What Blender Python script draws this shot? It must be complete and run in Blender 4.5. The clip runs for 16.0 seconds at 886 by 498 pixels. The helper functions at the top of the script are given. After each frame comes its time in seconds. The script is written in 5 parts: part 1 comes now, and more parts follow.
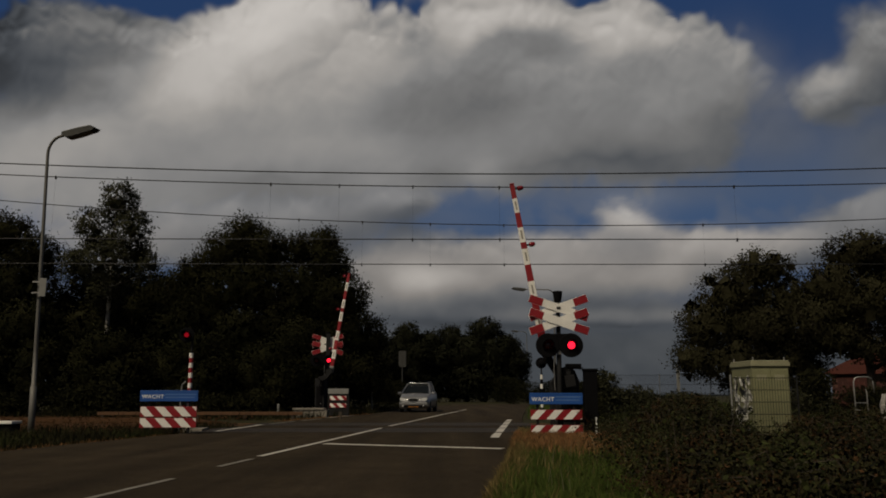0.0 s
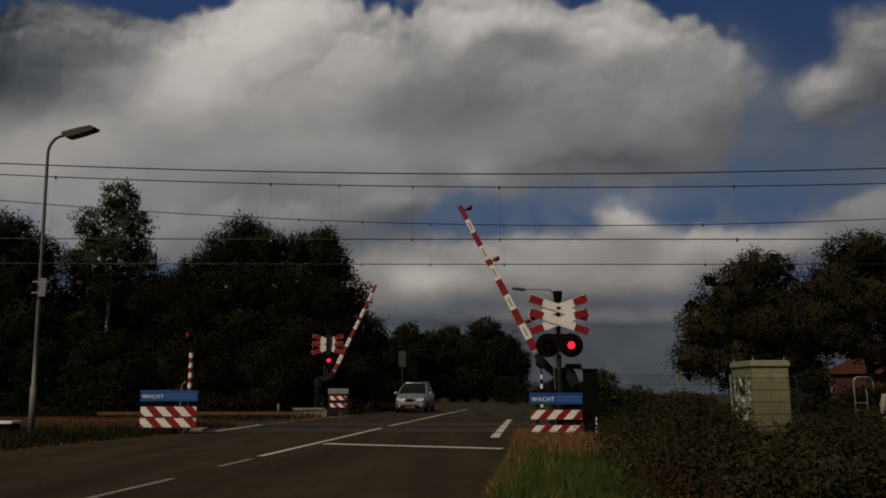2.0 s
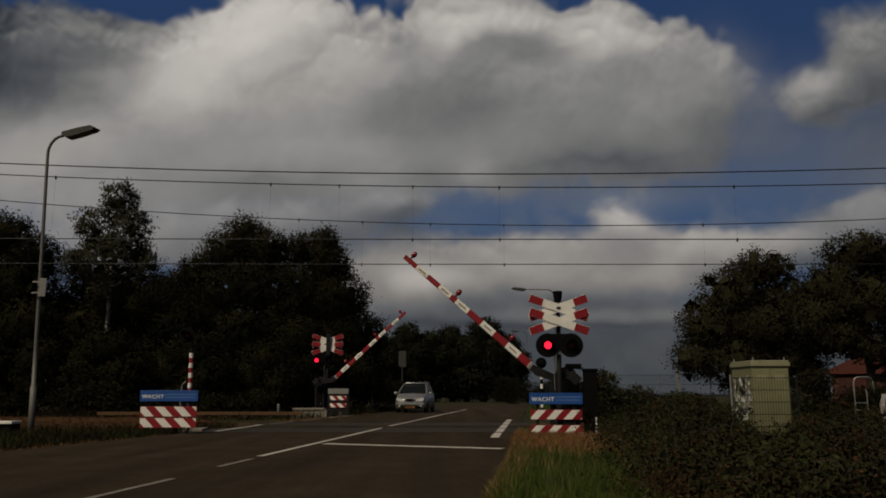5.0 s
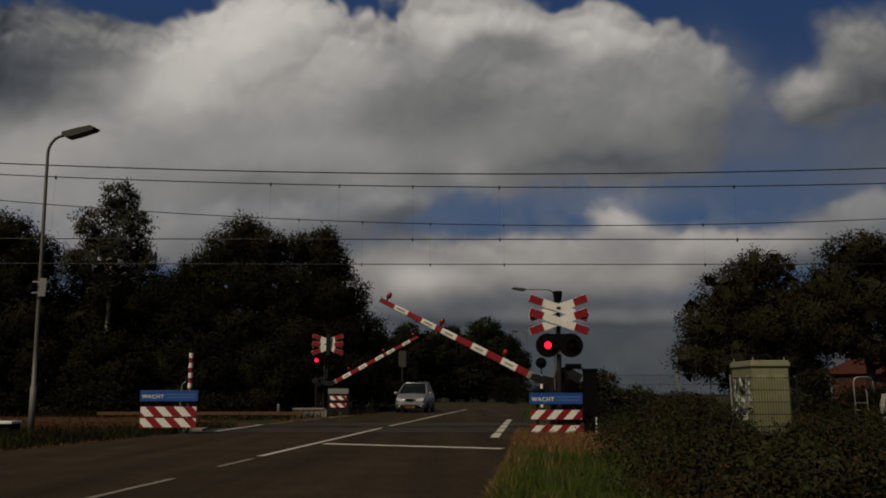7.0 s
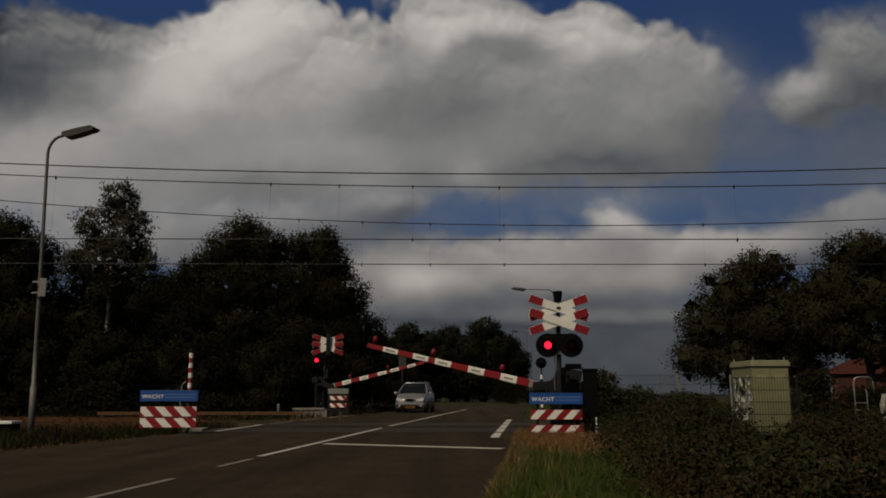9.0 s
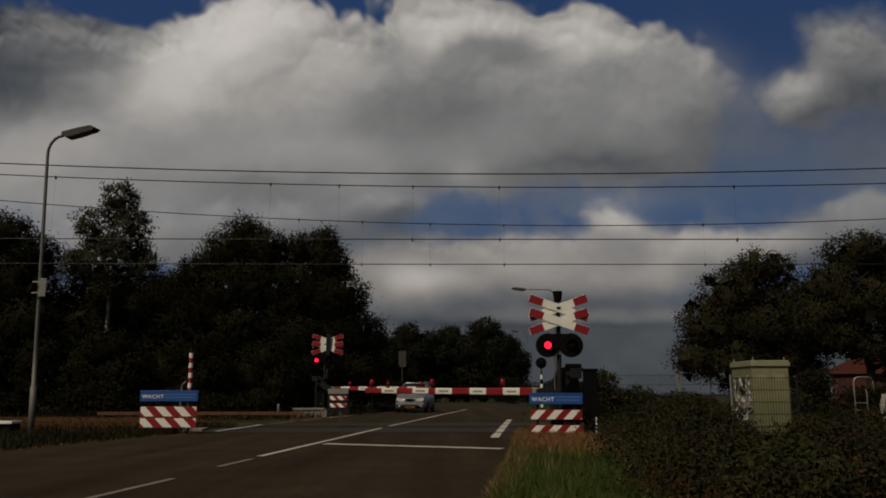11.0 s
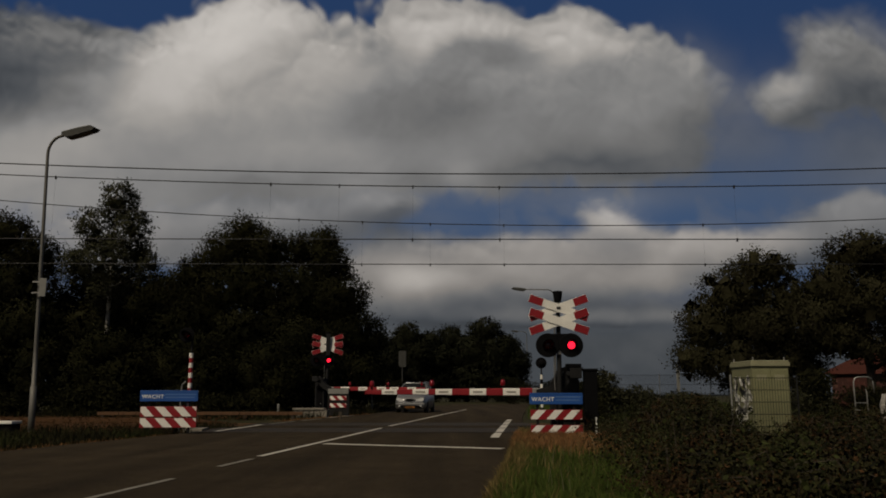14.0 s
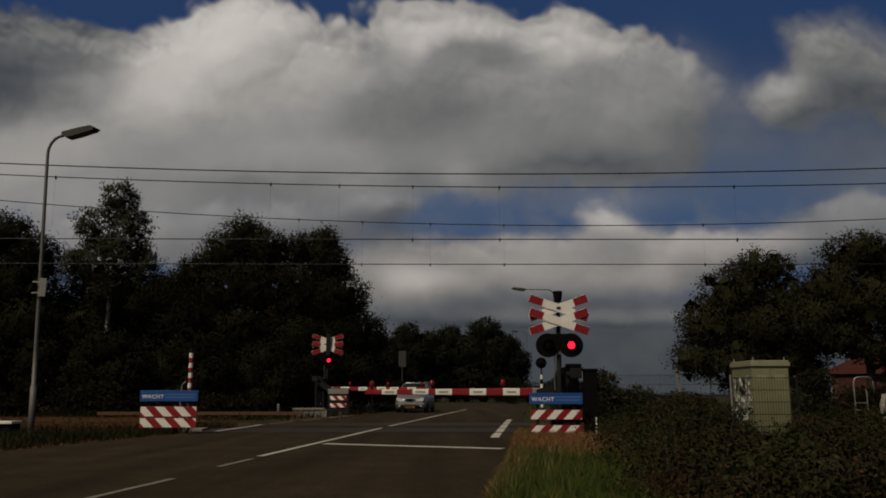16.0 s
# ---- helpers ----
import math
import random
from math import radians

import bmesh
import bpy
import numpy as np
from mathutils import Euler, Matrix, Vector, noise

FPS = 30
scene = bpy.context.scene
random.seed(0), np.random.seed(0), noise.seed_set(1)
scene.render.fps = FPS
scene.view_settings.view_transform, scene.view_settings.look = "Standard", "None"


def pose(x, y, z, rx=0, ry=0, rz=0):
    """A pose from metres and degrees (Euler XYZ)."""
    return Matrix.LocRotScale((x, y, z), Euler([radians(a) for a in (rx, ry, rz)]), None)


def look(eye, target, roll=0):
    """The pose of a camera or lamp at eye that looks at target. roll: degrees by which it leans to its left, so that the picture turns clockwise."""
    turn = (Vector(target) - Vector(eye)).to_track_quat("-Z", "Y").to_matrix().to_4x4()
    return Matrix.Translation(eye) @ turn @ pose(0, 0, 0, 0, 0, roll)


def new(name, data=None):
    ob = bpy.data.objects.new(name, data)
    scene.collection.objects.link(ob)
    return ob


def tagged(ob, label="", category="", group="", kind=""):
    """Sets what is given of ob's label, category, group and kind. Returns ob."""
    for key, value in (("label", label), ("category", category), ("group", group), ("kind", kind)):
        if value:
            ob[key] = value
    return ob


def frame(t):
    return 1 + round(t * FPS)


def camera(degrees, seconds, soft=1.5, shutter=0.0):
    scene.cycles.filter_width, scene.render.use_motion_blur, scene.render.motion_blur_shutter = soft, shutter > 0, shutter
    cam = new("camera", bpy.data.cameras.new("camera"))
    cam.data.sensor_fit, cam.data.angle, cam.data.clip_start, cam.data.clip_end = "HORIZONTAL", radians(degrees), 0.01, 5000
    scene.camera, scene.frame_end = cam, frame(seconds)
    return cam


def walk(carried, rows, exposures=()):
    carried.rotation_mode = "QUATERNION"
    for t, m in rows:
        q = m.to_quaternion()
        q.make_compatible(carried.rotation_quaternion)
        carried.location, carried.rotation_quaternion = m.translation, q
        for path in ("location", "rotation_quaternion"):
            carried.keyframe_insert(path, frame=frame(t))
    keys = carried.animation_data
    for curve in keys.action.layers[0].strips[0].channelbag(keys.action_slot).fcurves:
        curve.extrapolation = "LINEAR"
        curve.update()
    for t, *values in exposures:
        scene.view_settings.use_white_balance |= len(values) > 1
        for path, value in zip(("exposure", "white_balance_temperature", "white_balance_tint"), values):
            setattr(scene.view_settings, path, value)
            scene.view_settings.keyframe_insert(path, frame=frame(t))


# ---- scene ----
cam = camera(56.8, 16.0, soft=1.8)
CAM_POSE = pose(0, 0, 1.0, 100.05, 0, 0)
walk(cam, [(0.0, CAM_POSE), (16.0, CAM_POSE)])
scene.view_settings.exposure = 0.0

# ---- world and sun ----
world = bpy.data.worlds.new("sky_world")
scene.world = world
world.use_nodes = True
wn = world.node_tree
sky = wn.nodes.new("ShaderNodeTexSky")
sky.sky_type, sky.sun_disc = "NISHITA", False
sky.sun_elevation, sky.sun_rotation = radians(48), radians(215)
sky.air_density, sky.dust_density = 1.0, 2.0
wn.nodes["Background"].inputs[1].default_value = 0.014
wn.links.new(sky.outputs[0], wn.nodes["Background"].inputs[0])
sun_data = bpy.data.lights.new("sun", "SUN")
sun_data.energy, sun_data.angle, sun_data.color = 2.0, radians(14), (1.0, 0.86, 0.63)
sun = new("sun", sun_data)
sun.matrix_world = look((-60, -85, 115), (0, 0, 0))


# ---- materials ----
def mat(name, color, rough=0.7, metal=0.0, vary=0.25, scale=8.0, bump=0.0, bump_scale=60.0,
        color2=None, island=False, obj_vary=0.0, isl=0.55, ramp_at=(0.3, 0.7), emit=None, spec=0.5, transmission=0.0):
    """Principled surface with variation at two scales and fine relief."""
    m = bpy.data.materials.new(name)
    m.use_nodes = True
    nt = m.node_tree
    b = nt.nodes["Principled BSDF"]
    b.inputs["Roughness"].default_value = rough
    b.inputs["Metallic"].default_value = metal
    b.inputs["Specular IOR Level"].default_value = spec
    b.inputs["Transmission Weight"].default_value = transmission
    tc = nt.nodes.new("ShaderNodeTexCoord")
    n1 = nt.nodes.new("ShaderNodeTexNoise")
    n1.inputs["Scale"].default_value, n1.inputs["Detail"].default_value = scale, 6
    n2 = nt.nodes.new("ShaderNodeTexNoise")
    n2.inputs["Scale"].default_value, n2.inputs["Detail"].default_value = scale * 9, 4
    nt.links.new(tc.outputs["Object"], n1.inputs["Vector"])
    nt.links.new(tc.outputs["Object"], n2.inputs["Vector"])
    add = nt.nodes.new("ShaderNodeMath")
    add.operation = "ADD"
    nt.links.new(n1.outputs["Fac"], add.inputs[0])
    nt.links.new(n2.outputs["Fac"], add.inputs[1])
    half = nt.nodes.new("ShaderNodeMath")
    half.operation = "MULTIPLY_ADD"
    half.inputs[1].default_value, half.inputs[2].default_value = 0.5, 0.0
    nt.links.new(add.outputs[0], half.inputs[0])
    fac = half.outputs[0]
    if island or obj_vary:
        src = nt.nodes.new("ShaderNodeNewGeometry" if island else "ShaderNodeObjectInfo")
        out = src.outputs["Random Per Island"] if island else src.outputs["Random"]
        mx = nt.nodes.new("ShaderNodeMath")
        mx.operation = "MULTIPLY_ADD"
        mx.inputs[1].default_value = isl if island else obj_vary
        mx.inputs[2].default_value = -isl / 2 if island else -obj_vary / 2
        nt.links.new(out, mx.inputs[0])
        s2 = nt.nodes.new("ShaderNodeMath")
        s2.operation = "ADD"
        nt.links.new(fac, s2.inputs[0])
        nt.links.new(mx.outputs[0], s2.inputs[1])
        fac = s2.outputs[0]
    ramp = nt.nodes.new("ShaderNodeValToRGB")
    c2 = color2 if color2 else tuple(c * (1 - vary) for c in color)
    hi = color if color2 else tuple(min(1, c * (1 + vary * 0.6)) for c in color)
    ramp.color_ramp.elements[0].position, ramp.color_ramp.elements[1].position = ramp_at
    ramp.color_ramp.elements[0].color = (*c2, 1)
    ramp.color_ramp.elements[1].color = (*hi, 1)
    nt.links.new(fac, ramp.inputs[0])
    nt.links.new(ramp.outputs[0], b.inputs["Base Color"])
    if bump:
        n3 = nt.nodes.new("ShaderNodeTexNoise")
        n3.inputs["Scale"].default_value, n3.inputs["Detail"].default_value = bump_scale, 5
        nt.links.new(tc.outputs["Object"], n3.inputs["Vector"])
        bp = nt.nodes.new("ShaderNodeBump")
        bp.inputs["Strength"].default_value, bp.inputs["Distance"].default_value = bump, 0.02
        nt.links.new(n3.outputs["Fac"], bp.inputs["Height"])
        nt.links.new(bp.outputs[0], b.inputs["Normal"])
    if emit:
        b.inputs["Emission Color"].default_value = (*emit[0], 1)
        b.inputs["Emission Strength"].default_value = emit[1]
    return m


def asphalt_mat():
    """Brownish asphalt: streaks worn along the road, patches, and a coarse grain."""
    m = mat("asphalt", (0.050, 0.0375, 0.0235), 0.95, vary=0.45, scale=1.1, bump=0.9, bump_scale=90, spec=0.10)
    nt = m.node_tree
    b = nt.nodes["Principled BSDF"]
    src = b.inputs["Base Color"].links[0].from_socket
    tc = nt.nodes.new("ShaderNodeTexCoord")
    mp = nt.nodes.new("ShaderNodeMapping")
    mp.inputs["Rotation"].default_value = (0, 0, radians(6))
    mp.inputs["Scale"].default_value = (1.3, 0.07, 1)
    nt.links.new(tc.outputs["Object"], mp.inputs["Vector"])
    streak = nt.nodes.new("ShaderNodeTexNoise")
    streak.inputs["Scale"].default_value, streak.inputs["Detail"].default_value = 1.0, 4
    nt.links.new(mp.outputs[0], streak.inputs["Vector"])
    grain = nt.nodes.new("ShaderNodeTexVoronoi")
    grain.inputs["Scale"].default_value = 55
    nt.links.new(tc.outputs["Object"], grain.inputs["Vector"])
    r1, r2 = nt.nodes.new("ShaderNodeMapRange"), nt.nodes.new("ShaderNodeMapRange")
    r1.inputs[1].default_value, r1.inputs[2].default_value, r1.inputs[3].default_value, r1.inputs[4].default_value = 0.3, 0.7, 0.62, 1.3
    r2.inputs[1].default_value, r2.inputs[2].default_value, r2.inputs[3].default_value, r2.inputs[4].default_value = 0.0, 0.7, 1.3, 0.75
    nt.links.new(streak.outputs["Fac"], r1.inputs[0])
    nt.links.new(grain.outputs["Distance"], r2.inputs[0])
    both = nt.nodes.new("ShaderNodeMath")
    both.operation = "MULTIPLY"
    nt.links.new(r1.outputs[0], both.inputs[0])
    nt.links.new(r2.outputs[0], both.inputs[1])
    mul = nt.nodes.new("ShaderNodeVectorMath")
    mul.operation = "SCALE"
    nt.links.new(src, mul.inputs[0])
    nt.links.new(both.outputs[0], mul.inputs["Scale"])
    nt.links.new(mul.outputs[0], b.inputs["Base Color"])
    return m


ASPHALT = asphalt_mat()
PAINT_ROAD = mat("road_paint", (0.5456, 0.5192, 0.4752), 0.75, vary=0.35, scale=7, bump=0.3, spec=0.3)
PAINT_WORN = mat("worn_road_paint", (0.2400, 0.2240, 0.2000), 0.85, vary=0.6, scale=9, bump=0.3, spec=0.3)
SOIL = mat("verge_soil", (0.0450, 0.0360, 0.0195), 0.95, scale=0.7, bump=0.6, bump_scale=20, color2=(0.0225, 0.0270, 0.0090), spec=0.1)
BALLAST = mat("rusty_ballast", (0.0918, 0.0459, 0.0205), 0.95, scale=6, bump=1.0, bump_scale=30, color2=(0.0297, 0.0162, 0.0081), spec=0.1)
RAIL = mat("rail_steel", (0.16, 0.085, 0.05), 0.6, metal=0.6, scale=10)
RUBBER = mat("crossing_panel_rubber", (0.0338, 0.0315, 0.0300), 0.85, scale=4, bump=0.4, spec=0.2)
WHITE = mat("white_reflective_paint", (0.84, 0.82, 0.78), 0.45, vary=0.12, scale=3, bump=0.05)
RED = mat("red_reflective_paint", (0.2508, 0.0091, 0.0152), 0.45, vary=0.2, scale=3, bump=0.05)
BLUE = mat("blue_sign_paint", (0.0203, 0.0858, 0.3276), 0.4, vary=0.2, scale=3)
BLACK = mat("black_lamp_board", (0.006, 0.006, 0.007), 0.9, vary=0.3, scale=4, spec=0.05)
DARK = mat("dark_grey_metal", (0.016, 0.016, 0.017), 0.75, metal=0.0, vary=0.45, scale=5, bump=0.1, spec=0.15)
GALV = mat("galvanised_steel", (0.34, 0.33, 0.32), 0.45, metal=0.6, vary=0.3, scale=4, bump=0.08)
GREYPAINT = mat("grey_mast_paint", (0.2080, 0.2080, 0.2000), 0.55, vary=0.25, scale=4)
DULLGREY = mat("dull_grey_sign_back", (0.045, 0.045, 0.043), 0.8, vary=0.3, scale=3)
CONCRETE = mat("weathered_concrete", (0.2250, 0.2025, 0.1725), 0.9, vary=0.35, scale=3, bump=0.4, bump_scale=40)
WIRE = mat("oxidised_copper_wire", (0.022, 0.022, 0.024), 0.6, metal=0.4)
LIT = mat("lit_red_lens", (0.5, 0.01, 0.02), 0.3, vary=0.02, emit=((1.0, 0.012, 0.035), 2.2))
LIT_DIM = mat("dim_lit_red_lens", (0.35, 0.01, 0.02), 0.3, vary=0.02, emit=((1.0, 0.012, 0.035), 0.22))
UNLIT = mat("unlit_red_lens", (0.06, 0.006, 0.008), 0.25, vary=0.1)
REDGLASS = mat("red_lamp_glass", (0.20, 0.008, 0.014), 0.25, vary=0.1)
BARK = mat("tree_bark", (0.055, 0.042, 0.030), 0.95, vary=0.4, scale=5, bump=0.8, bump_scale=18)
BIRCH = mat("birch_bark", (0.42, 0.40, 0.37), 0.8, scale=3, bump=0.4, color2=(0.07, 0.06, 0.055))
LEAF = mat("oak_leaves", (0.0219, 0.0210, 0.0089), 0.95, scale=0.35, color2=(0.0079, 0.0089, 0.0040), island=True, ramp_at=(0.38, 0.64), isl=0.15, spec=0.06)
LEAF_BIRCH = mat("birch_leaves", (0.0432, 0.0432, 0.0216), 0.85, scale=0.5, color2=(0.0130, 0.0144, 0.0079), island=True, isl=0.4, spec=0.12)
LEAF_DRY = mat("thinning_leaves", (0.0340, 0.0325, 0.0160), 0.9, scale=0.4, color2=(0.0199, 0.0181, 0.0104), island=True, ramp_at=(0.38, 0.64), isl=0.15, spec=0.06)
LEAF_FAR = mat("far_leaves", (0.0224, 0.0240, 0.0136), 0.95, scale=0.3, color2=(0.0104, 0.0112, 0.0072), island=True, isl=0.15, spec=0.05)
# bramble tone drops to near black in patches, painting in the shade of hollows
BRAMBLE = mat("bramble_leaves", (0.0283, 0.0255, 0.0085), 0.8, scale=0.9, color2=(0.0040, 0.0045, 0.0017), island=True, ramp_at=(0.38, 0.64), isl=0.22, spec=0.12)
GRASS = mat("green_grass", (0.0760, 0.1064, 0.0198), 0.8, scale=0.8, color2=(0.0198, 0.0334, 0.0068), island=True, isl=0.4, spec=0.10)
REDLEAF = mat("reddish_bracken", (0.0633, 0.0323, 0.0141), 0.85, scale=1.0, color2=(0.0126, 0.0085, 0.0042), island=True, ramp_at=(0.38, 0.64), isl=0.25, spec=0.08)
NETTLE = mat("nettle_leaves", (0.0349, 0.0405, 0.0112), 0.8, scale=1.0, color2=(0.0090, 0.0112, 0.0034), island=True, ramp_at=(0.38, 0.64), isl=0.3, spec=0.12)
DRYGRASS = mat("dry_grass", (0.2808, 0.1404, 0.0624), 0.85, scale=1.5, color2=(0.0858, 0.0507, 0.0203), island=True, isl=0.5, spec=0.08)
STALK = mat("pale_stalk", (0.1950, 0.1650, 0.0975), 0.8, vary=0.4, island=True)
STRAW = mat("straw_coloured_grass", (0.20, 0.145, 0.060), 0.85, scale=1.5, color2=(0.062, 0.050, 0.018), island=True, isl=0.5, spec=0.08)
CABGREEN = mat("pale_green_paint", (0.2016, 0.2016, 0.1080), 0.6, vary=0.22, scale=2.5, bump=0.06)
CABTOP = mat("pale_roof_paint", (0.2664, 0.2590, 0.1628), 0.6, vary=0.18, scale=2.5)
GRAFFITI_W = mat("white_spray_paint", (0.84, 0.82, 0.78), 0.6, vary=0.15)
GRAFFITI_K = mat("black_spray_paint", (0.02, 0.02, 0.022), 0.6, vary=0.2)
SILVER = mat("silver_car_paint", (0.3060, 0.3060, 0.3145), 0.30, metal=0.55, vary=0.04, scale=2)
GLASS = mat("dark_car_glass", (0.010, 0.012, 0.013), 0.15, vary=0.05, spec=0.35)
TYRE = mat("tyre_rubber", (0.014, 0.014, 0.014), 0.85)
CHROME = mat("bright_trim", (0.55, 0.55, 0.56), 0.2, metal=0.9, vary=0.05)
LENS = mat("clear_headlight", (0.62, 0.63, 0.64), 0.12, vary=0.15, scale=20)
PLATE = mat("yellow_plate", (0.32, 0.12, 0.015), 0.5, vary=0.05)
BRICK = mat("red_brick", (0.0500, 0.0100, 0.0065), 0.85, vary=0.35, scale=2, obj_vary=0.4, bump=0.3)
MORTAR = mat("brick_mortar", (0.0960, 0.0420, 0.0300), 0.9, vary=0.2)
ROOFTILE = mat("red_roof_tiles", (0.0806, 0.0173, 0.0109), 0.85, vary=0.35, scale=3)
COLUMN = mat("weathered_column_steel", (0.1360, 0.1320, 0.1240), 0.6, metal=0.25, vary=0.3, scale=3, bump=0.08)
TEXT = mat("sign_lettering", (0.80, 0.82, 0.84), 0.5, vary=0.08)
STICKER = mat("grey_sticker_print", (0.30, 0.28, 0.24), 0.6, vary=0.2)


# ---- mesh helpers ----
def bm_box(bm, x0, y0, z0, x1, y1, z1, bevel=0.0, m=None):
    vs = [bm.verts.new((x, y, z)) for z in (z0, z1) for y in (y0, y1) for x in (x0, x1)]
    fs = [bm.faces.new([vs[i] for i in q]) for q in
          ((0, 2, 3, 1), (4, 5, 7, 6), (0, 1, 5, 4), (1, 3, 7, 5), (3, 2, 6, 7), (2, 0, 4, 6))]
    if bevel:
        es = list({e for f in fs for e in f.edges})
        r = bmesh.ops.bevel(bm, geom=es, offset=bevel, segments=2, profile=0.6, affect="EDGES")
        vs = list({v for f in r["faces"] for v in f.verts} | {v for v in vs if v.is_valid})
    if m:
        bmesh.ops.transform(bm, matrix=m, verts=vs)
    return bm


def bm_tube(bm, pts, radii, n=10, cap=True):
    """A tube along points, with a radius at each."""
    rings = []
    pts = [Vector(q) for q in pts]
    for i, q in enumerate(pts):
        d = (pts[min(i + 1, len(pts) - 1)] - pts[max(i - 1, 0)]).normalized()
        u = d.orthogonal().normalized() if abs(d.z) < 0.95 else Vector((1, 0, 0)).cross(d).normalized()
        if abs(d.z) < 0.95:
            u = d.cross(Vector((0, 0, 1))).normalized()
        w = d.cross(u).normalized()
        r = radii[i] if hasattr(radii, "__len__") else radii
        rings.append([bm.verts.new(q + r * (math.cos(2 * math.pi * k / n) * u + math.sin(2 * math.pi * k / n) * w)) for k in range(n)])
    for a, b in zip(rings, rings[1:]):
        for k in range(n):
            bm.faces.new((a[k], a[(k + 1) % n], b[(k + 1) % n], b[k]))
    if cap:
        bm.faces.new(rings[0][::-1])
        bm.faces.new(rings[-1])
    return bm


def bm_lathe(bm, profile, n=24, m=None, close=True):
    """Turns (radius, z) pairs about the z axis."""
    vs = []
    rings = []
    for r, z in profile:
        ring = [bm.verts.new((r * math.cos(2 * math.pi * k / n), r * math.sin(2 * math.pi * k / n), z)) for k in range(n)]
        rings.append(ring)
        vs += ring
    for a, b in zip(rings, rings[1:]):
        for k in range(n):
            bm.faces.new((a[k], a[(k + 1) % n], b[(k + 1) % n], b[k]))
    if close:
        bm.faces.new(rings[0][::-1])
        bm.faces.new(rings[-1])
    if m:
        bmesh.ops.transform(bm, matrix=m, verts=vs)
    return bm


def bm_prism(bm, outline, y0, y1):
    """An outline of (x, z) pairs drawn out from y0 to y1."""
    a = [bm.verts.new((x, y0, z)) for x, z in outline]
    b = [bm.verts.new((x, y1, z)) for x, z in outline]
    n = len(a)
    bm.faces.new(a)
    bm.faces.new(b[::-1])
    for k in range(n):
        bm.faces.new((a[k], b[k], b[(k + 1) % n], a[(k + 1) % n]))
    return bm


def mesh_of(name, bm, material, smooth=False):
    bmesh.ops.recalc_face_normals(bm, faces=bm.faces[:])
    me = bpy.data.meshes.new(name)
    bm.to_mesh(me)
    bm.free()
    me.materials.append(material)
    if smooth:
        me.polygons.foreach_set("use_smooth", [True] * len(me.polygons))
    return me


def part(name, bm, material, parent, label="", at=None, smooth=False):
    ob = new(name, mesh_of(name, bm, material, smooth))
    ob.parent = parent
    if at is not None:
        ob.matrix_basis = at
    if label:
        tagged(ob, label)
    return ob


def raw(name, verts, faces, material, parent=None, smooth=False, normals=None):
    """A mesh object straight from vertices and faces, given as lists or as arrays of quads."""
    me = bpy.data.meshes.new(name)
    if isinstance(faces, np.ndarray):
        n, k = faces.shape
        me.vertices.add(len(verts))
        me.vertices.foreach_set("co", np.asarray(verts, np.float32).ravel())
        me.loops.add(n * k)
        me.loops.foreach_set("vertex_index", faces.astype(np.int32).ravel())
        me.polygons.add(n)
        me.polygons.foreach_set("loop_start", np.arange(0, n * k, k, dtype=np.int32))
        me.update(calc_edges=True)
    else:
        me.from_pydata(verts, [], faces)
    me.materials.append(material)
    if smooth:
        me.polygons.foreach_set("use_smooth", [True] * len(me.polygons))
    if normals is not None:
        me.polygons.foreach_set("use_smooth", [True] * len(me.polygons))
        me.normals_split_custom_set_from_vertices(normals)
    ob = new(name, me)
    ob.parent = parent
    return ob


def soft_foliage(name, v, f, outward, share, material, parent=None):
    """Leaves turned to face outwards, with normals bent towards the outside of their mass."""
    q = v.reshape(-1, 4, 3)
    own = np.cross(q[:, 2] - q[:, 0], q[:, 3] - q[:, 1])
    own /= np.linalg.norm(own, axis=1)[:, None] + 1e-9
    back = (own * outward).sum(1) < 0
    own[back] *= -1
    f = np.where(back[:, None], f[:, [0, 3, 2, 1]], f)
    m = share * outward + (1 - share) * own
    m /= np.linalg.norm(m, axis=1)[:, None] + 1e-9
    return raw(name, v, f, material, parent, normals=np.repeat(m, 4, 0))


def thing(name, m, label, category, group="", kind=""):
    ob = new(name)
    ob.matrix_basis = m
    return tagged(ob, label, category, group, kind)


def structure(name, bm, material, label, smooth=False):
    return tagged(new(name, mesh_of(name, bm, material, smooth)), label, name.split("_")[0], kind="structure")


B = bmesh.new


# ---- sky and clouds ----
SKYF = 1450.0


def lattice_noise(u, v, seed):
    """Smooth value noise on a seeded lattice."""
    g = np.random.RandomState(seed).rand(256, 256)
    iu, iv = np.floor(u).astype(int), np.floor(v).astype(int)
    fu, fv = u - iu, v - iv
    fu, fv = fu * fu * (3 - 2 * fu), fv * fv * (3 - 2 * fv)
    a, b = g[iv % 256, iu % 256], g[iv % 256, (iu + 1) % 256]
    c, d = g[(iv + 1) % 256, iu % 256], g[(iv + 1) % 256, (iu + 1) % 256]
    return (a * (1 - fu) + b * fu) * (1 - fv) + (c * (1 - fu) + d * fu) * fv


def fbm(u, v, seed, octaves=6, gain=0.5):
    total, amp, norm = 0.0, 1.0, 0.0
    for k in range(octaves):
        total = total + amp * lattice_noise(u * 2 ** k, v * 2 ** k, seed + k)
        norm += amp
        amp *= gain
    return total / norm


def smooth(a, b, x):
    t = np.clip((x - a) / (b - a), 0, 1)
    return t * t * (3 - 2 * t)


